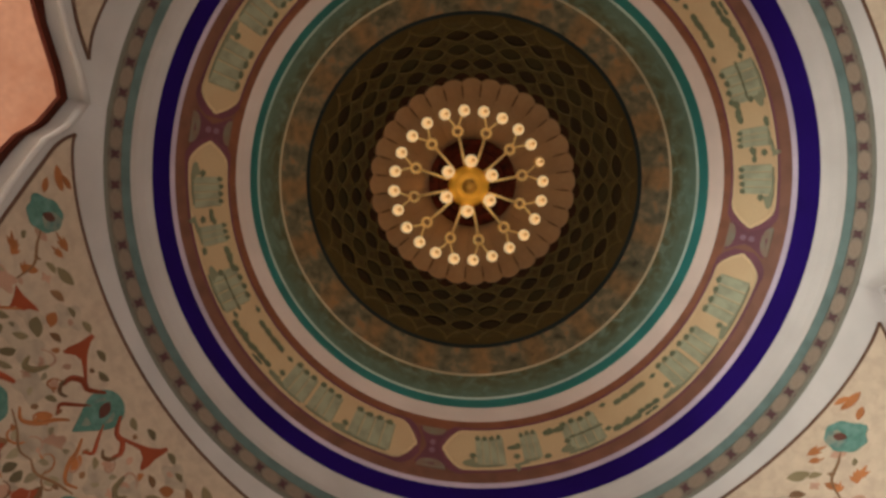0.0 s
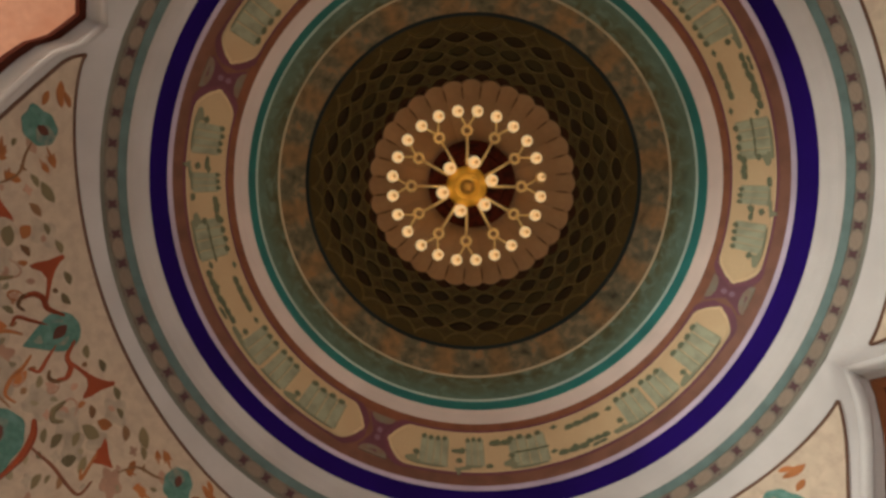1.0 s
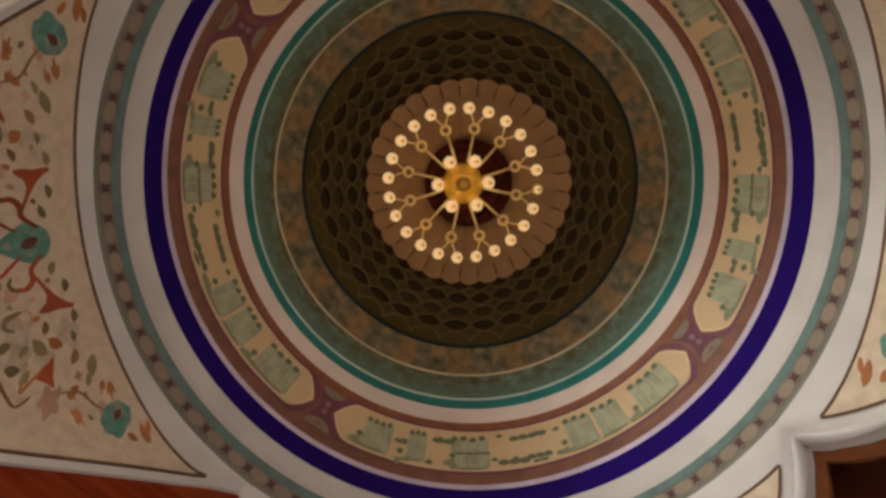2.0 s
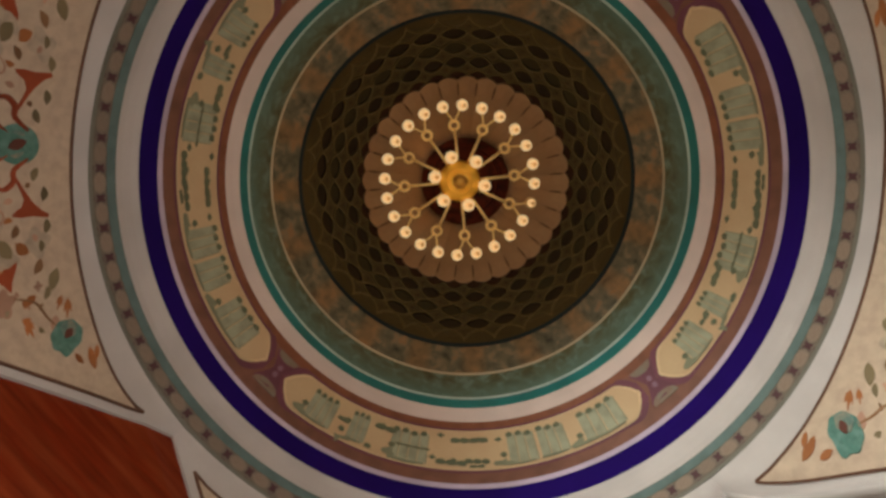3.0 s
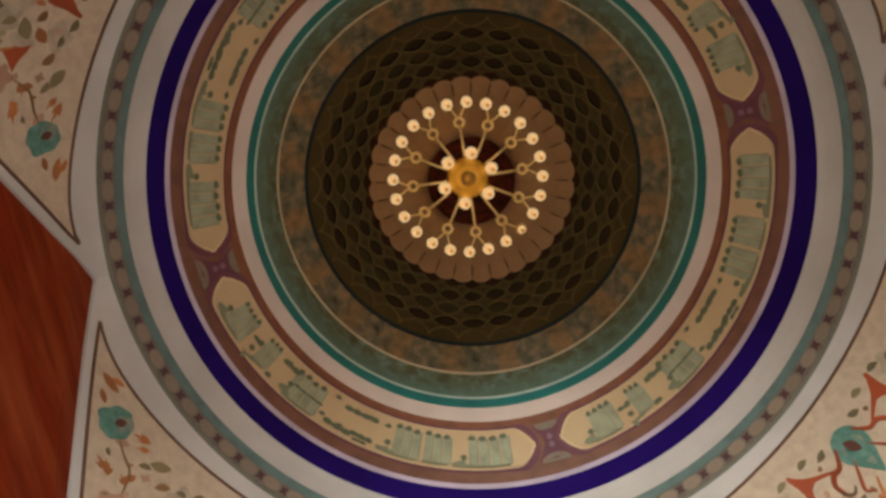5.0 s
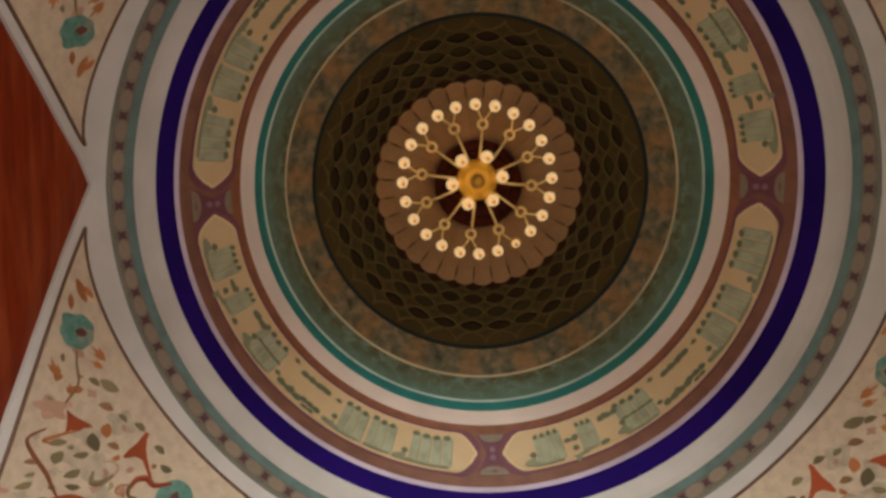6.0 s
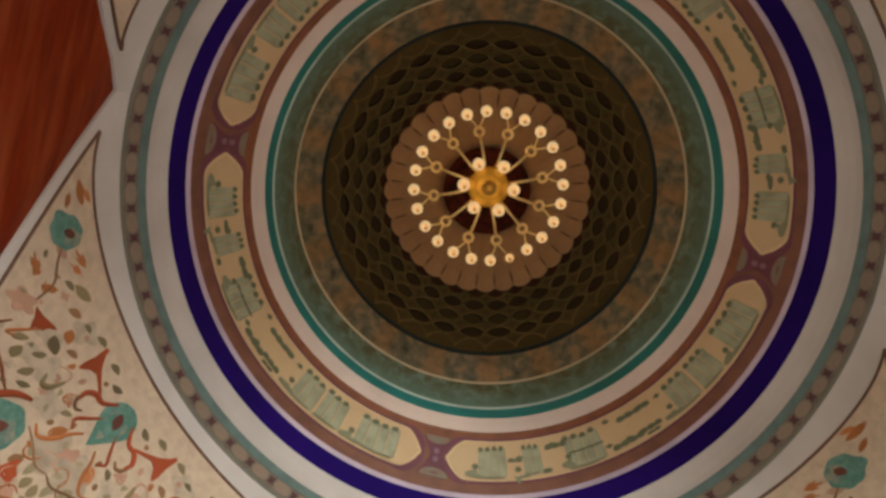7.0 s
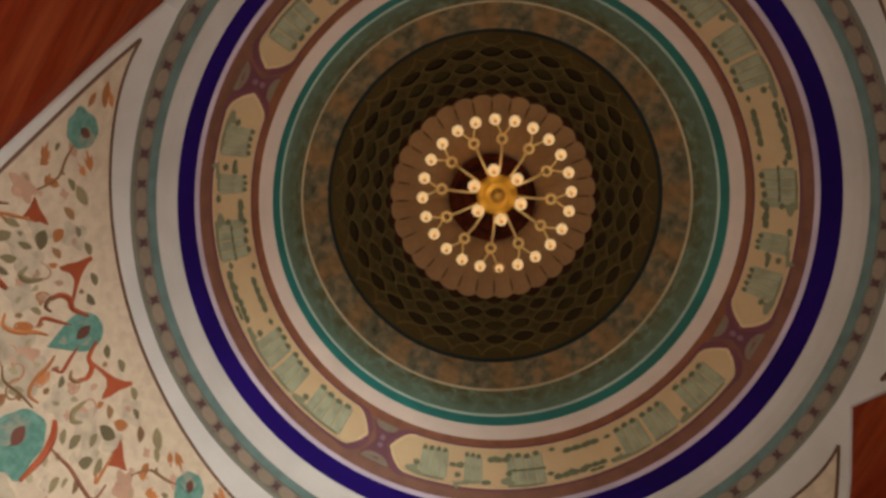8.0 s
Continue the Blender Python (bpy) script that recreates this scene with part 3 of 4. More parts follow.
WASHES = ((4.09, 0.90, 0.13), (4.17, 1.04, 0.11), (4.30, 0.78, 0.14), (4.27, 0.97, 0.12), (4.52, 0.12, 0.20), (4.41, 0.50, 0.14), (4.60, 0.92, 0.18), (4.80, 0.30, 0.20))


def decorate(base):
    """Flowers, palmettes, tendrils and small leaves, mirrored over the ornament's axis."""
    rnd = random.Random(11)
    for flip in (1, -1):
        for a, b, r in WASHES:
            motif(base, "pale_wash", WASH, (a, b), lobed(r, 4, 0.22), 0.0085, rnd.uniform(0, 3), flip, "pale grey painted patch")
        for a, b, r in ((3.72, 1.765, 0.175), (4.56, 0.61, 0.25), (4.95, 1.05, 0.19)):
            flower(base, a, b, r, flip)
        motif(base, "sepal", DUSTY, (3.815, 1.63), leaf_shape(0.15, 0.10), 0.011, 0.4, flip)
        motif(base, "funnel_flower", FLOWER_RED, (4.18, 0.60), FUNNEL, 0.012, 0.0, flip, "brick red funnel shaped flower")
        for a, b, turn in ((4.13, 1.18, 1.2), (4.66, 0.22, 2.2), (4.86, 0.72, 2.9)):
            motif(base, "trefoil", FLOWER_RED, (a, b), [(u * 1.15, v * 1.15) for u, v in TRIANGLE], 0.012, turn, flip, "brick red trefoil palmette")
        for a, b, turn, size in ((3.515, 2.035, 0, 0.22), (3.52, 1.985, 28, 0.15), (3.58, 1.995, -28, 0.15), (3.545, 1.975, 0, 0.12)):
            motif(base, "tip_leaf", FLOWER_ORANGE, (a, b), leaf_shape(size, size * 0.42), 0.012, radians(turn), flip)
        for a, b, turn, size in FLAMES:
            k = size / 0.20
            motif(base, "flame_leaf", FLOWER_ORANGE, (a, b), [(u * k, v * k) for u, v in FLAME], 0.012, radians(turn - 90), flip)
        for marks, mats, wide in ((OLIVE_MARKS, (LEAF,), 0.50), (BROWN_MARKS, (LEAF_BROWN, FLOWER_ORANGE), 0.55)):
            for k, (a, b, turn, size) in enumerate(marks):
                motif(base, "leaf", mats[k % len(mats)], (a, b), leaf_shape(size * 1.15, size * wide * 1.25, 0.012 * (-1) ** k), 0.012, radians(turn), flip)
        vine(base, LEAF, ((4.31, 0.60), (4.355, 0.63), (4.36, 0.70), (4.32, 0.75)), flip, 0.026)
        motif(base, "rose_spray", DUSTY, (4.07, 1.40), lobed(0.12, 5, 0.22), 0.0105, 0.0, flip)
        motif(base, "rose_spray", DUSTY, (4.40, 1.20), lobed(0.09, 5, 0.25), 0.0105, 0.6, flip)
        # stem from the corner flower inward
        vine(base, LEAF_BROWN, ((3.80, 1.66), (3.87, 1.56), (3.96, 1.42), (4.05, 1.36)), flip, 0.012)
        # curls beside the flower on the axis
        vine(base, FLOWER_RED, ((4.22, 0.13), (4.27, 0.24), (4.265, 0.34), (4.29, 0.41), (4.33, 0.40)), flip, 0.026)
        vine(base, LEAF_BROWN, ((4.29, 0.41), (4.33, 0.41), (4.36, 0.35), (4.35, 0.29)), flip, 0.018)
        vine(base, FLOWER_RED, ((4.30, 0.10), (4.35, 0.19), (4.39, 0.26), (4.42, 0.20)), flip, 0.016)
        vine(base, FLOWER_ORANGE, ((4.40, 0.10), (4.44, 0.17), (4.49, 0.22), (4.52, 0.32), (4.49, 0.42)), flip, 0.018)
        motif(base, "leaf", FLOWER_ORANGE, (4.46, 0.24), leaf_shape(0.17, 0.085, 0.01), 0.013, radians(70), flip)
        # red base and trailing vine of the large flower
        vine(base, FLOWER_RED, ((4.53, 0.90), (4.47, 0.84), (4.435, 0.74), (4.43, 0.62)), flip, 0.032)
        vine(base, DEEP_BROWN, ((4.44, 0.80), (4.40, 0.90), (4.35, 1.01), (4.27, 1.20), (4.20, 1.33), (4.16, 1.30)), flip, 0.017)
        vine(base, FLOWER_ORANGE, ((4.16, 1.12), (4.19, 1.20), (4.21, 1.24), (4.22, 1.17)), flip, 0.013)
        vine(base, LEAF_BROWN, ((4.51, 0.44), (4.55, 0.28), (4.59, 0.12), (4.58, 0.0)), flip, 0.012)
        vine(base, FLOWER_ORANGE, ((4.70, 0.0), (4.74, 0.14), (4.82, 0.36), (4.80, 0.58), (4.72, 0.78)), flip, 0.015)
        vine(base, FLOWER_ORANGE, ((4.60, 0.86), (4.72, 0.98), (4.86, 1.02)), flip, 0.015)
    axis_flower(base, 4.255)
    motif(base, "rose_spray", DUSTY, (4.50, 0.0), lobed(0.12, 5, 0.25), 0.0105, 0.4, 1)
    solid = [(3.72, 1.765, 0.27), (4.56, 0.61, 0.34), (4.29, 0.0, 0.34), (4.17, 0.60, 0.22), (4.13, 1.18, 0.18), (4.95, 1.05, 0.24), (4.30, 0.36, 0.13)]
    marks = [m[:2] for m in OLIVE_MARKS + BROWN_MARKS + FLAMES]
    fixed = len(marks)
    for _ in range(4000):
        a, b = rnd.uniform(3.66, 5.2), rnd.uniform(0.0, 1.75)
        gap = 0.105 if a < 4.5 else 0.11
        if len(marks) < fixed + 100 and inside(a, b, 0.17) and inside(a, -b, 0.17) and all(math.hypot((a - p) * 2.4, b - q) > gap for p, q in marks) and not any(math.hypot((a - p) * 2.4, b - q) < r for p, q, r in solid):
            marks.append((a, b))
            mat = rnd.choice((LEAF_PALE, LEAF_PALE, LEAF_BROWN, DUSTY, DUSTY, LEAF, WASH))
            big = 0.6 if a < 4.5 else 1.0
            shape, turn = leaf_shape(big * rnd.uniform(0.10, 0.16), big * rnd.uniform(0.06, 0.10), rnd.uniform(-0.012, 0.012)), rnd.uniform(0, 6.28)
            if mat in (DUSTY, WASH) and rnd.random() < 0.6:
                shape = lobed(big * rnd.uniform(0.06, 0.085), rnd.choice((3, 4, 5)), 0.30, 20)
            for flip in (1, -1):
                motif(base, "leaf", mat, (a, b), shape, 0.011, turn, flip)
            if a > 4.08 and rnd.random() < 0.40:
                st, sw, r = rnd.uniform(0, 6.28), rnd.choice((-1, 1)) * rnd.uniform(3.0, 5.0), rnd.uniform(0.07, 0.12)
                if inside(a, b, 0.3) and inside(a, -b, 0.3):
                    for flip in (1, -1):
                        curl(base, rnd.choice((FLOWER_ORANGE, LEAF_BROWN, DUSTY)), a, b, r, st, sw, flip, 0.009)


CORNER = pendentive(0)
decorate(CORNER)
for q in (1, 2, 3):
    m = Matrix.Rotation(radians(90 * q), 4, "Z")
    corner = copy_thing(CORNER, m)
    for ob in corner.children_recursive:
        if ob.type == "MESH":
            skew_mesh(ob, m)
for ob in CORNER.children_recursive:
    if ob.type == "MESH":
        skew_mesh(ob)


# ---- drum: bands from the ring up to the dome's foot ----
def rz(rho, z):
    return (rho * z, z)


def frieze_z(rho):
    return 8.25 + (0.4288 - rho) * 7.66


drum = empty("drum", "round drum with painted bands below the dome", "drum", kind="structure")


def band(name, mat, pts, label="", thick=0.12):
    return part(name, ring_solid([rz(*p) for p in pts], thick), mat, drum, label)



pattern = band("pattern_band", GREY_BROWN, [(0.5268, 7.42), (0.4895, 7.62)], "grey-brown band with cream lozenges and maroon crosses")
band("teal_stripe", TEAL_GREY, [(0.5020, 7.545), (0.4955, 7.578), (0.4900, 7.61)], "greyed teal stripe", 0.14)
band("grey_edge", GREY_EDGE, [(0.5275, 7.409), (0.5225, 7.436)], "", 0.135)


def cone(p0, p1):
    """Points on the band between two (rho, height) edges, by angle, rho and lift towards the hall."""
    (r0, z0), (r1, z1) = rz(*p0), rz(*p1)
    d = Vector((r1 - r0, z1 - z0)).normalized()
    n = Vector((-d.y, d.x))
    if n.x > 0:
        n = -n

    def at(ang, rho, lift=0.0):
        t = (rho - p0[0]) / (p1[0] - p0[0])
        r, z = r0 + (r1 - r0) * t + n.x * lift, z0 + (z1 - z0) * t + n.y * lift
        a = radians(ang)
        return Vector((r * math.cos(a), r * math.sin(a), z + EYE))
    return at


def plate(at, outline, lift, mat, name):
    """A small relief plate on a band, from (angle, rho) pairs, as a mesh to repeat round the axis."""
    bm = bmesh.new()
    top = [bm.verts.new(at(a, r, lift)) for a, r in outline]
    low = [bm.verts.new(at(a, r, -0.01)) for a, r in outline]
    bm.faces.new(top)
    for i in range(len(top)):
        j = (i + 1) % len(top)
        bm.faces.new((top[j], top[i], low[i], low[j]))
    bmesh.ops.recalc_face_normals(bm, faces=bm.faces)
    return mesh_of(bm, mat, name)


def around(name, me, parent, count, phase):
    for k in range(count):
        ob = new(name, me)
        ob.parent = parent
        ob.rotation_euler = (0, 0, radians(phase + 360 * k / count))


on_pattern = cone((0.5268, 7.42), (0.4895, 7.62))
around("lozenge", plate(on_pattern, [(-1.62, 0.512), (-1.15, 0.5050), (0, 0.5030), (1.15, 0.5050), (1.62, 0.512), (1.15, 0.5190), (0, 0.5210), (-1.15, 0.5190)], 0.001, LOZENGE, "lozenge"), pattern, 79, 1.6 + 2.28)
around("cross", plate(on_pattern, [(-0.62, 0.5170), (-0.34, 0.5182), (0, 0.5160), (0.34, 0.5182), (0.62, 0.5170), (0.44, 0.512), (0.62, 0.5070), (0.34, 0.5058), (0, 0.5080), (-0.34, 0.5058), (-0.62, 0.5070), (-0.44, 0.512)], 0.005, CROSS, "cross"), pattern, 79, 1.6)
around("edge_dot", plate(on_pattern, [(-0.42, 0.5215), (0, 0.5235), (0.42, 0.5215), (0, 0.5195)], 0.004, CROSS_SOFT, "edge_dot"), pattern, 79, 1.6)
around("edge_dot", plate(on_pattern, [(-0.42, 0.5030), (0, 0.5050), (0.42, 0.5030), (0, 0.5010)], 0.004, CROSS_SOFT, "edge_dot"), pattern, 79, 1.6)

band("white_cove", WHITE, [(0.4895, 7.62), (0.481, 7.72), (0.468, 7.84), (0.4565, 7.93)], "plain white cove")
band("violet_band", VIOLET, [(0.4565, 7.93), (0.4288, 8.25)], "deep violet-blue band")
band("lavender_band", LAVENDER, [(0.4288, 8.25), (0.4215, frieze_z(0.4215))])
band("inscription_frieze", REDBROWN, [(0.4215, frieze_z(0.4215)), (0.345, frieze_z(0.345))], "reddish brown frieze with long cartouches")
band("russet_line", DEEP_BROWN, [(0.345, frieze_z(0.345)), (0.333, 8.98)], "deep russet line")
band("pink_cove", PINK, [(0.333, 8.98), (0.323, 9.05), (0.3129, 9.11)], "pinkish plaster cove")
band("teal_band", TEAL, [(0.3129, 9.11), (0.3013, 9.29)], "dark teal band")
band("pale_line", PALE_GREEN, [(0.3013, 9.29), (0.298, 9.33)])
band("mottled_band", MOTTLED, [(0.298, 9.33), (0.268, 9.74)], "mottled green floral band")
band("gold_line", GOLD_LINE, [(0.268, 9.74), (0.2650, 9.78)])
band("blotched_band", BLOTCH, [(0.2650, 9.78), (0.2288, 10.072)], "grey-brown band with orange flowers")
band("black_line", BLACK, [(0.2288, 10.072), (0.2235, 10.13)])


# ---- inscription frieze: four long cartouches ----
frieze = bpy.data.objects["inscription_frieze"]
frieze.parent = None
tagged(frieze, "reddish brown frieze with long ochre cartouches", "frieze", kind="structure")
on_frieze = cone((0.418, frieze_z(0.418)), (0.345, frieze_z(0.345)))
JOINT = -3.5           # angle of a joint between cartouches
MID, HIGH = 0.3745, 0.0265


def cartouche_strip(grow, lift):
    """A long plate with ogee ends; grow widens it."""
    bm = bmesh.new()
    stations = [0, 0.2, 0.4, 0.8, 1.3, 2.0, 2.8, 3.6, 4.5] + [4.5 + (42.3 - 4.5) * i / 24 for i in range(1, 25)]
    stations = [-42.3 + s for s in stations] + [42.3 - s for s in reversed(stations[:-1])]
    rows = []
    for a in stations:
        d = 42.3 - abs(a)
        h = HIGH * float(np.interp(d, (0, 0.4, 0.8, 1.3, 2.0, 2.8, 3.6, 4.5), (0.02, 0.11, 0.30, 0.46, 0.64, 0.82, 0.94, 1.0)))
        h = max(0.0006, h + grow + (0.0072 * math.exp(-(d / 4.0) ** 2) if grow > 0.003 else 0.0))
        a2 = a * (1 + grow * 5.0) * (0.972 if a < 0 else 1.0)
        rows.append([bm.verts.new(on_frieze(a2, MID + h * v, lf)) for v, lf in ((1, -0.01), (1, lift), (0.33, lift), (-0.33, lift), (-1, lift), (-1, -0.01))])
    for p, q in zip(rows, rows[1:]):
        for i in range(5):
            bm.faces.new((p[i], p[i + 1], q[i + 1], q[i]))
    bmesh.ops.recalc_face_normals(bm, faces=bm.faces)
    return bm


def bar(a0, a1, r0, r1, lift=0.020):
    n = max(1, int(abs(a1 - a0) / 2))
    lo = [(a0 + (a1 - a0) * i / n, r0) for i in range(n + 1)]
    hi = [(a1 + (a0 - a1) * i / n, r1) for i in range(n + 1)]
    return plate(on_frieze, lo + hi, lift, SCRIPT, "bar")


# groups of upright bars: start, end, count, outer and inner rho
UPRIGHTS = ((6.9, 13.2, 4, 0.3985, 0.3560), (16.9, 21.0, 3, 0.3960, 0.3560), (26.4, 34.8, 4, 0.4000, 0.3560), (52.3, 58.6, 3, 0.3985, 0.3555), (59.2, 65.5, 3, 0.3980, 0.3555), (69.0, 78.6, 4, 0.3985, 0.3555))
# curved tails at the foot of a group: the hook's tip and the foot it runs into
TAILS = ((6.3, 0.3745, 4.4, 0.3940, 7.2, 0.3995), (15.6, 0.3950, 15.0, 0.3985, 18.0, 0.3985), (26.9, 0.3740, 25.2, 0.3930, 27.6, 0.3985), (51.3, 0.3790, 49.2, 0.3945, 53.0, 0.3990), (68.1, 0.3765, 65.9, 0.3965, 69.8, 0.3990))
# thick wavy strokes, then small dots
STROKES = ((13.8, 16.6, 0.3755, 0.0022), (21.0, 22.6, 0.3960, 0.0024), (22.0, 27.4, 0.3635, 0.0030), (27.4, 35.4, 0.3790, 0.0013), (39.6, 48.2, 0.3618, 0.0028), (36.4, 43.6, 0.3945, 0.0030), (43.0, 48.4, 0.3920, 0.0026), (44.0, 47.0, 0.3985, 0.0016))
DOTS = ((37.4, 0.3548), (35.9, 0.3880), (50.5, 0.3612), (24.0, 0.3600), (16.2, 0.3720), (42.6, 0.3595), (46.0, 0.3592), (40.4, 0.3900))


def cartouche(index):
    centre = JOINT + 45 + 90 * index
    turn = Matrix.Rotation(radians(centre), 4, "Z")
    c = part("cartouche", cartouche_strip(0.0022, 0.006), PALE_EDGE, frieze, "long ochre cartouche with grey-green bars")
    c.matrix_basis = turn
    part("ground", cartouche_strip(0.0, 0.012), OCHRE, c)
    part("outline", cartouche_strip(0.0058, 0.003), MAROON, c, "dark maroon outline")
    rnd = random.Random(5 + index)

    def mark(name, me):
        ob = new(name, me)
        ob.parent = c

    for s, e, n, r0, r1 in UPRIGHTS:
        step = (e - s) / n
        for k in range(n):
            a = 42.5 - (s + step * (k + 0.5))
            w = step * 0.42
            o, i = r0 - rnd.uniform(0, 0.002), r1 + rnd.uniform(0, 0.003)
            mark("bar", bar(a - w, a + w, o, i))
            mark("bar_edge", plate(on_frieze, [(a - w, o), (a - w - step * 0.07, o), (a - w - step * 0.07, i), (a - w, i)], 0.016, SCRIPT_MID, "bar_edge"))
            mark("dot", plate(on_frieze, [(a - w * 0.55, i - 0.0016), (a - w * 0.45, i + 0.0030), (a + w * 0.6, i + 0.0040), (a + w * 1.15, i + 0.0018), (a + w * 1.05, i - 0.0014), (a + w * 0.2, i - 0.0036)], 0.026, SCRIPT_DARK, "dot"))
        a0, a1 = 42.5 - s, 42.5 - e
        mark("foot_bar", plate(on_frieze, [(a0, r0 + 0.0012), ((a0 + a1) / 2, r0 + 0.0016), (a1 + 0.6, r0 + 0.0006), (a1 + 0.6, r0 - 0.0010), ((a0 + a1) / 2, r0 - 0.0012), (a0, r0 - 0.0016)], 0.024, SCRIPT_MID, "foot_bar"))
    for ta, tr, ma, mr, fa, fr in TAILS:
        ta, ma, fa = 42.5 - ta, 42.5 - ma, 42.5 - fa
        wedge = [(ta + 0.3, tr + 0.013), (ma + 0.1, mr - 0.002), (ma + 0.3, mr + 0.001), (ma - 0.2, mr + 0.0035), (fa, fr + 0.001), (fa - 0.4, fr - 0.004), (ta - 0.4, mr - 0.001), (ta - 0.5, mr - 0.004), (ta - 0.3, tr + 0.011)]
        mark("tail_bar", plate(on_frieze, wedge, 0.022, SCRIPT_MID, "tail_bar"))
        mark("dot", plate(on_frieze, [(ta + 0.75, mr - 0.0105), (ta + 0.1, mr - 0.0065), (ta - 0.75, mr - 0.0090), (ta - 0.5, mr - 0.0135), (ta + 0.3, mr - 0.0140)], 0.026, SCRIPT_DARK, "dot"))
    for s, e, mid_r, half in STROKES:
        s, e = 42.5 - s + rnd.uniform(-0.3, 0.3), 42.5 - e + rnd.uniform(-0.3, 0.3)
        waves = max(1, round(abs(e - s) / 2.0))
        tilt = rnd.uniform(-0.0015, 0.0015)
        top, low = [], []
        n = 6 * waves
        for k in range(n + 1):
            t = k / n
            w = half * (0.75 + 0.95 * abs(math.sin(math.pi * waves * t)) ** 0.7)
            m = mid_r + tilt * (0.5 - t)
            top.append((s + (e - s) * t, m + w * 0.55)), low.append((s + (e - s) * t, m - w))
        mark("stroke_bar", plate(on_frieze, top + low[::-1], 0.022, SCRIPT_DARK, "stroke_bar"))
    for d, r in DOTS:
        d = 42.5 - d
        mark("dot", plate(on_frieze, [(d + 0.9, r), (d, r + 0.0032), (d - 0.9, r + 0.0004), (d - 0.1, r - 0.0034)], 0.022, SCRIPT_DARK, "dot"))
    return c


for q in range(4):
    cartouche(q)

# knots between the cartouches: a pinched mauve body, two pale hearts, and a grey-olive half-moon on each edge
def half_moon(base_r, tip_r, wide):
    arc = [(wide * math.cos(t), base_r + (tip_r - base_r) * math.sin(t) ** 0.8) for t in [math.pi * i / 18 for i in range(19)]]
    return arc + [(-wide * 0.3, base_r), (wide * 0.3, base_r)]


for q in range(4):
    knot = part("knot", bmesh.new(), MAROON, frieze, "mauve and maroon painted knot between cartouches")
    knot.data = plate(on_frieze, [(-3.4, 0.4010), (-2.3, 0.3890), (-1.6, 0.3800), (-1.35, 0.3745), (-1.6, 0.3690), (-2.3, 0.3605), (-3.4, 0.3490), (3.4, 0.3490), (2.3, 0.3605), (1.6, 0.3690), (1.35, 0.3745), (1.6, 0.3800), (2.3, 0.3890), (3.4, 0.4010)], 0.0075, MAROON, "knot")
    knot.rotation_euler = (0, 0, radians(JOINT + 90 * q))
    for r in (0.3805, 0.3690):
        ob = new("knot_heart", plate(on_frieze, [(0.62 * math.cos(t), r + 0.0042 * math.sin(t)) for t in [2 * math.pi * i / 12 for i in range(12)]], 0.014, MAUVE, "knot_heart"))
        ob.parent = knot
    for base_r, tip_r, wide in ((0.4055, 0.3928, 3.0), (0.3475, 0.3580, 2.8)):
        ob = new("lobe", plate(on_frieze, half_moon(base_r, tip_r, wide), 0.011, LOBE, "lobe"))
        ob.parent = knot
frieze_line = band("frieze_line", MAROON, [(0.4135, frieze_z(0.4135)), (0.4115, frieze_z(0.4115))], "", 0.125)
band("frieze_light_line", LAVENDER, [(0.4085, frieze_z(0.4085)), (0.4070, frieze_z(0.4070))], "", 0.123)

# ---- dome ----
FOOT_R, FOOT_Z, RISE = 0.2235 * 10.13, 10.13, 0.70


def dome_point(alpha, lift=0.0):
    """Radius and height on the shallow dome's inner face, from its foot (0) to its crown (pi / 2); lift: towards the hall."""
    c, s = math.cos(alpha), math.sin(alpha)
    n = Vector((RISE * 0.5 * (c + s), FOOT_R * max(s, 0.05))).normalized()
    return FOOT_R * c - n.x * lift, FOOT_Z + RISE * 0.5 * (s + 1 - c) - n.y * lift


def dome_alpha(rho):
    lo, hi = 0.0, math.pi / 2
    for _ in range(40):
        mid = (lo + hi) / 2
        r, z = dome_point(mid)
        lo, hi = (mid, hi) if r / z > rho else (lo, mid)
    return lo


dome = empty("dome", "dark olive brown coffered dome with a scalloped rosette", "dome", kind="structure")
prof = [dome_point(math.pi / 2 * i / 24 * 0.999, -0.07) for i in range(25)]
part("shell", ring_solid(prof, 0.2, 96), HOLE, dome, "dark dome shell behind the coffers", smooth=False)
prof = [dome_point(dome_alpha(r)) for r in (0.2235, 0.215, 0.2060)]
part("foot_band", ring_solid(prof, 0.06, 128), DOME_GROUND, dome)

COLS, PHASE = 32, -145.25 % 11.25
ROWS = (0.2060, 0.1878, 0.1690, 0.1500, 0.1325)


def dome_xyz(ang, alpha, lift=0.0):
    r, z = dome_point(alpha, lift)
    return Vector((r * math.cos(ang), r * math.sin(ang), z + EYE))


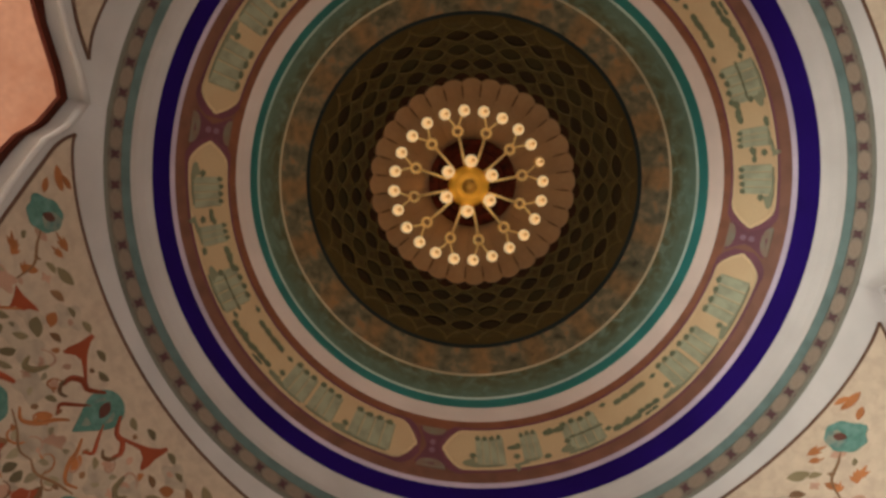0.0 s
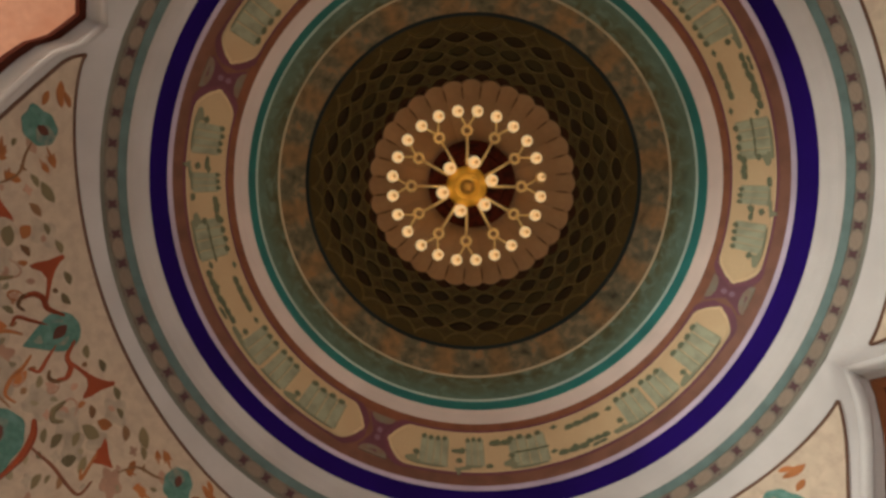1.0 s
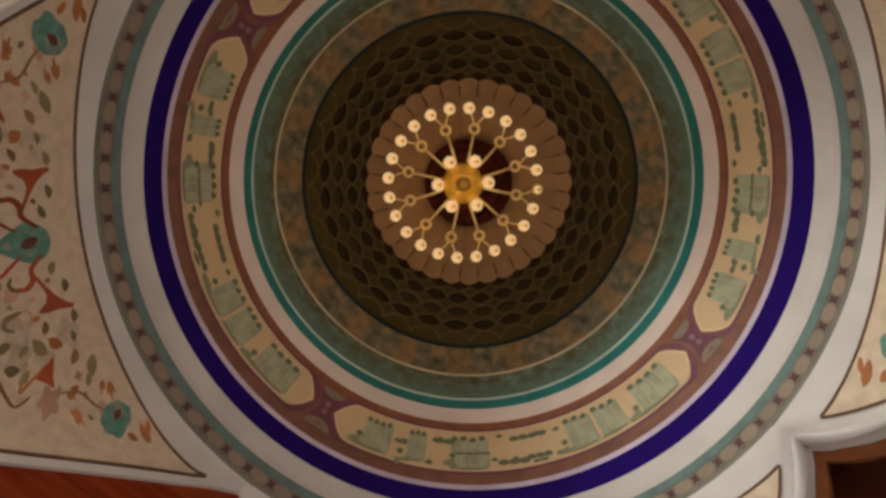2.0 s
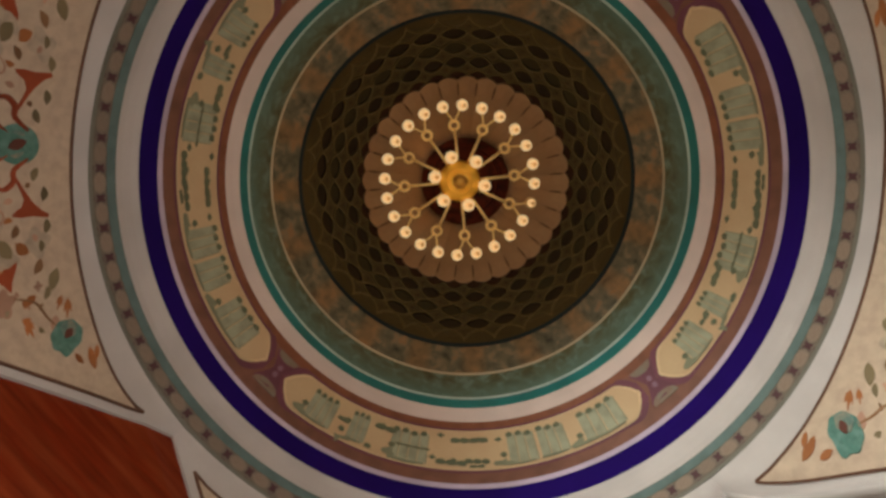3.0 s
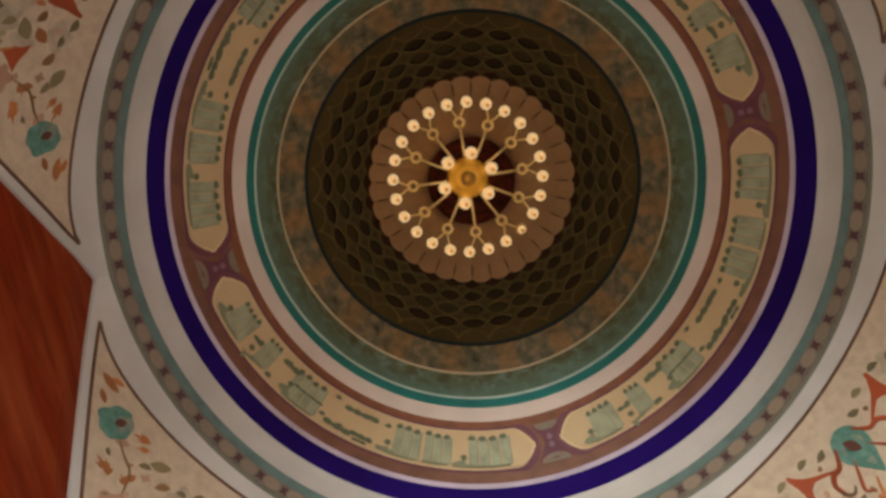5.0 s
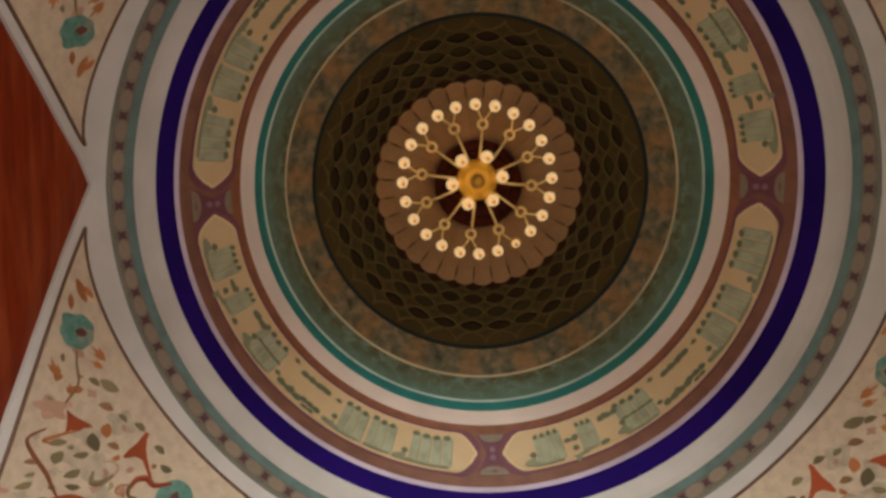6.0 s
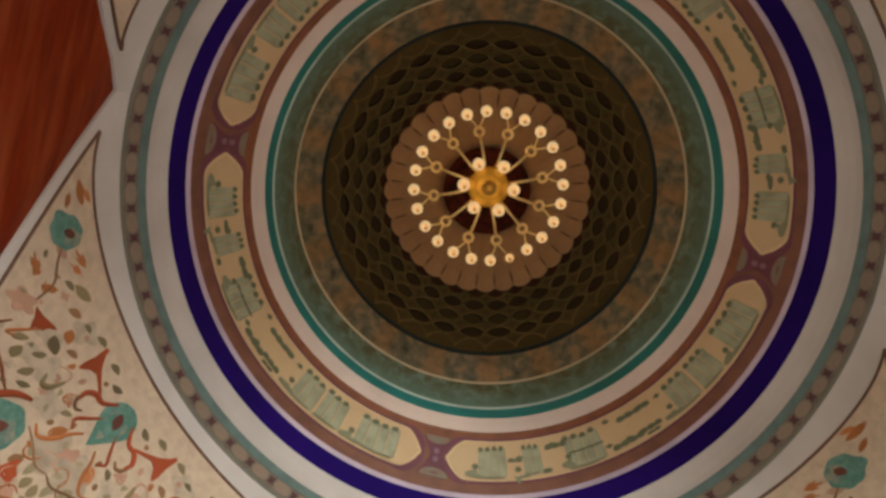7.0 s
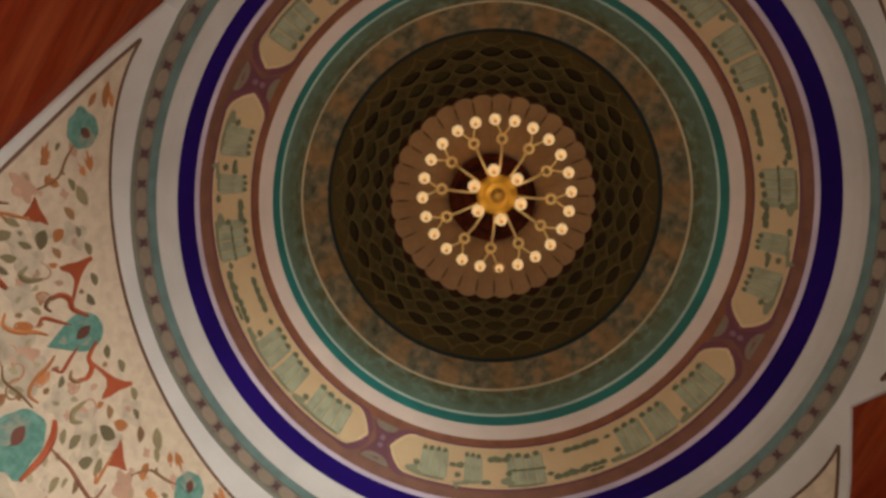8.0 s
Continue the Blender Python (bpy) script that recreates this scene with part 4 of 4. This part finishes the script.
def coffer_mesh(rho0, rho1, hole):
    """One dome cell: dark ground, a raised olive rim shaped like an eye, and a sunk dark middle."""
    a0, a1 = dome_alpha(rho0), dome_alpha(rho1)
    half = math.pi / COLS
    bm = bmesh.new()
    n = 16
    rims = []
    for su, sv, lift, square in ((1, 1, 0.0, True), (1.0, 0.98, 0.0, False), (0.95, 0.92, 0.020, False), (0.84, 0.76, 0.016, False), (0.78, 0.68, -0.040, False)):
        loop = []
        for k in range(n):
            t = 2 * math.pi * k / n
            c, q = math.cos(t), math.sin(t)
            if square:
                m = max(abs(c), abs(q))
                u, v = c / m, q / m
            else:
                u, v = su * c, sv * q * (1 - 0.30 * abs(c) ** 1.5)
            loop.append(bm.verts.new(dome_xyz(u * half, (a0 + a1) / 2 + v * (a1 - a0) / 2, lift)))
        rims.append(loop)
    for i, (p, q) in enumerate(zip(rims, rims[1:])):
        for k in range(n):
            f = bm.faces.new((p[k], p[(k + 1) % n], q[(k + 1) % n], q[k]))
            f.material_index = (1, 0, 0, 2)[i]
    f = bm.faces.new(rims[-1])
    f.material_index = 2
    bmesh.ops.recalc_face_normals(bm, faces=bm.faces)
    bm.normal_update()
    if f.normal.dot(Vector((-1, 0, -1))) < 0:
        bmesh.ops.reverse_faces(bm, faces=bm.faces)
    me = bpy.data.meshes.new("coffer")
    bm.to_mesh(me)
    bm.free()
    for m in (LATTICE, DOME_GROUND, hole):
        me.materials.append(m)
    return me


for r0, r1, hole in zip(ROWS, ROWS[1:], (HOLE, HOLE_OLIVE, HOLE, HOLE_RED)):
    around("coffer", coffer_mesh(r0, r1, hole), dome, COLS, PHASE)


def foot_rib_mesh(sign):
    """Half of the low crossed ribs between the outer coffers and the dome's foot."""
    bm = bmesh.new()
    half = math.pi / COLS
    pts = [dome_xyz(sign * half * math.sin(t * math.pi / 2), dome_alpha(0.2060 + 0.0150 * (1 - math.cos(t * math.pi / 2)) ** 0.8), 0.004) for t in [k / 6 for k in range(7)]]
    tube(bm, pts, 0.016, 5)
    return mesh_of(bm, LATTICE, "foot_rib")


for sign in (1, -1):
    around("foot_rib", foot_rib_mesh(sign), dome, COLS, PHASE)

def stud_mesh(rho):
    al = dome_alpha(rho)
    bm = bmesh.new()
    du, dv = math.pi / COLS * 0.26, 0.022
    pts = [bm.verts.new(dome_xyz(u * du, al + v * dv, -0.004)) for u, v in ((1, 0), (0, 1), (-1, 0), (0, -1))]
    tip = bm.verts.new(dome_xyz(0, al, 0.012))
    for i in range(4):
        bm.faces.new((pts[i], pts[(i + 1) % 4], tip))
    bmesh.ops.recalc_face_normals(bm, faces=bm.faces)
    return mesh_of(bm, STUD, "stud")


for rho in ROWS[:4]:
    around("stud", stud_mesh(rho), dome, COLS, PHASE + 180 / COLS)

# scalloped rosette
def petal_mesh():
    bm = bmesh.new()
    half = math.pi / COLS * 0.997
    a0, a1 = dome_alpha(0.1405), dome_alpha(0.056)
    nu, nv = 6, 7
    grid = []
    for j in range(nv + 1):
        row = []
        for i in range(nu + 1):
            u = 2 * i / nu - 1
            v = j / nv
            foot = a0 + 0.028 * abs(u) ** 2.2
            al = foot + (a1 - foot) * v
            row.append(bm.verts.new(dome_xyz(u * half, al, 0.03 - 0.008 * u * u)))
        grid.append(row)
    for j in range(nv):
        for i in range(nu):
            bm.faces.new((grid[j][i], grid[j][i + 1], grid[j + 1][i + 1], grid[j + 1][i]))
    rim = grid[0]
    low = [bm.verts.new(dome_xyz((2 * i / nu - 1) * half, a0 + 0.028 * abs(2 * i / nu - 1) ** 2.2, -0.05)) for i in range(nu + 1)]
    for i in range(nu):
        bm.faces.new((rim[i + 1], rim[i], low[i], low[i + 1]))
    bmesh.ops.recalc_face_normals(bm, faces=bm.faces)
    return mesh_of(bm, PETAL, "petal")


around("petal", petal_mesh(), dome, COLS, PHASE + 5.6)


def joint_mark_mesh():
    bm = bmesh.new()
    da = math.pi / COLS * 0.13
    loop = [dome_xyz(u * da, dome_alpha(r), 0.036) for u, r in ((0, 0.1345), (0.9, 0.128), (0.5, 0.115), (-0.5, 0.115), (-0.9, 0.128))]
    low = [dome_xyz(u * da, dome_alpha(r), 0.0) for u, r in ((0, 0.1345), (0.9, 0.128), (0.5, 0.115), (-0.5, 0.115), (-0.9, 0.128))]
    a, b = [bm.verts.new(p) for p in loop], [bm.verts.new(p) for p in low]
    bm.faces.new(a)
    for i in range(5):
        bm.faces.new((a[(i + 1) % 5], a[i], b[i], b[(i + 1) % 5]))
    bmesh.ops.recalc_face_normals(bm, faces=bm.faces)
    return mesh_of(bm, PETAL_JOINT, "joint_mark")


around("joint_mark", joint_mark_mesh(), dome, COLS, PHASE)
bm = bmesh.new()
top_r, top_z = dome_point(dome_alpha(0.059))
lathe(bm, [(top_r, top_z + EYE - 0.05), (top_r, top_z + EYE - 0.09), (top_r * 0.8, top_z + EYE - 0.03), (top_r * 0.75, top_z + EYE - 0.07), (0.1, top_z + EYE - 0.02), (0.02, top_z + EYE + 0.1), (top_r, top_z + EYE + 0.1)], 48)
part("medallion", bm, MEDALLION, dome, "dark oxblood medallion at the crown")

# ---- chandelier ----
CH = Vector((-0.10, 0.06, 9.85 + EYE))
lamp = empty("chandelier", "lit brass chandelier with frosted globes on forked arms", "chandelier", place=CH)


def globe(parent, at, radius, lit=True):
    """A frosted cup open below, with its bulb inside and a brass holder above."""
    bm = bmesh.new()
    prof = [(0.80, -0.72), (0.92, -0.48), (1.0, -0.05), (0.90, 0.42), (0.60, 0.78), (0.25, 0.92)]
    inner = [(0.20, 0.84), (0.54, 0.70), (0.82, 0.38), (0.91, -0.05), (0.84, -0.46), (0.74, -0.70)]
    lathe(bm, [(r * radius, z * radius) for r, z in prof + inner], 20, at, shell=True)
    g = part("globe", bm, GLOBE if lit else GLOBE_OFF, parent, "" if lit else "unlit frosted cup", smooth=True)
    bm = bmesh.new()
    lathe(bm, [(r * radius, z * radius) for r, z in ((0.70, -0.62), (0.76, -0.40), (0.82, -0.05), (0.74, 0.34), (0.48, 0.64), (0.16, 0.78), (0.10, 0.70), (0.42, 0.56), (0.66, 0.28), (0.74, -0.05), (0.70, -0.36), (0.66, -0.58))], 18, at, shell=True)
    part("lining", bm, LINING, g, smooth=True)
    bm = bmesh.new()
    lathe(bm, [(0.004, -0.46 * radius), (0.24 * radius, -0.38 * radius), (0.30 * radius, -0.1 * radius), (0.26 * radius, 0.3 * radius), (0.16 * radius, 0.75 * radius)], 14, Vector(at) + Vector((0.30, -0.22, 0)) * radius)
    part("bulb", bm, BULB if lit else GLOBE_OFF, g, smooth=True)
    bm = bmesh.new()
    lathe(bm, [(0.03, radius * 0.8), (0.045, radius * 0.95), (0.05, radius * 1.15), (0.02, radius * 1.4)], 12, at)
    part("cap", bm, BRASS, g)
    return g


for k in range(12):
    a = radians(4 + 30 * k)
    out = Vector((math.cos(a), math.sin(a), 0))
    sidev = Vector((-math.sin(a), math.cos(a), 0))
    bm = bmesh.new()
    tube(bm, [out * 0.2 + Vector((0, 0, 0.12)), out * 0.36 + Vector((0, 0, -0.02)), out * 0.55 + Vector((0, 0, -0.02)), out * 0.70 + Vector((0, 0, 0.1))], 0.017, 8)
    for s in (1, -1):
        tip = (out * math.cos(radians(7.5)) + s * sidev * math.sin(radians(7.5))) * 1.0
        tube(bm, [out * 0.78 + Vector((0, 0, 0.1)), (out * 0.78 + tip) / 2 + Vector((0, 0, 0.03)), tip + Vector((0, 0, 0.1))], 0.012, 8)
    arm = part("arm", bm, ARM_BRASS, lamp, smooth=True)
    bm = bmesh.new()
    tube(bm, [out * 0.745 + (out * math.cos(b) + sidev * math.sin(b)) * 0.060 + Vector((0, 0, 0.1)) for b in [2 * math.pi * i / 16 for i in range(16)]], 0.021, 8, closed=True)
    part("collar_ring", bm, ARM_BRASS, arm, smooth=True)
    for s in (1, -1):
        tip = (out * math.cos(radians(7.5)) + s * sidev * math.sin(radians(7.5))) * 1.0
        globe(lamp, tip, 0.078, lit=not (k == 11 and s == -1))
for k in range(6):
    a = radians(19.6 + 60 * k)
    globe(lamp, Vector((math.cos(a) * 0.335, math.sin(a) * 0.335, -0.06)), 0.085)
bm = bmesh.new()
lathe(bm, [(0.05, -0.125), (0.17, -0.10), (0.26, -0.04), (0.275, 0.03), (0.22, 0.1), (0.25, 0.14), (0.1, 0.24), (0.05, 0.5), (0.09, 0.56), (0.04, 0.66)], 32)
hub = part("hub", bm, BRASS, lamp, "turned brass hub", smooth=True)
bm = bmesh.new()
lathe(bm, [(0.012, -0.23), (0.05, -0.21), (0.075, -0.17), (0.055, -0.145), (0.10, -0.130), (0.095, -0.112)], 24)
part("finial", bm, DULL_BRASS, hub, "dull brass finial", smooth=True)
bm = bmesh.new()
tube(bm, [(0.165 * math.cos(t), 0.165 * math.sin(t), -0.108) for t in [2 * math.pi * i / 32 for i in range(32)]], 0.014, 8, closed=True)
part("bead_ring", bm, BRASS, hub, smooth=True)
bm = bmesh.new()
tube(bm, [(0, 0, 0.6), (0, 0, 0.97)], 0.02, 8)
part("hanging_rod", bm, BRASS, lamp)
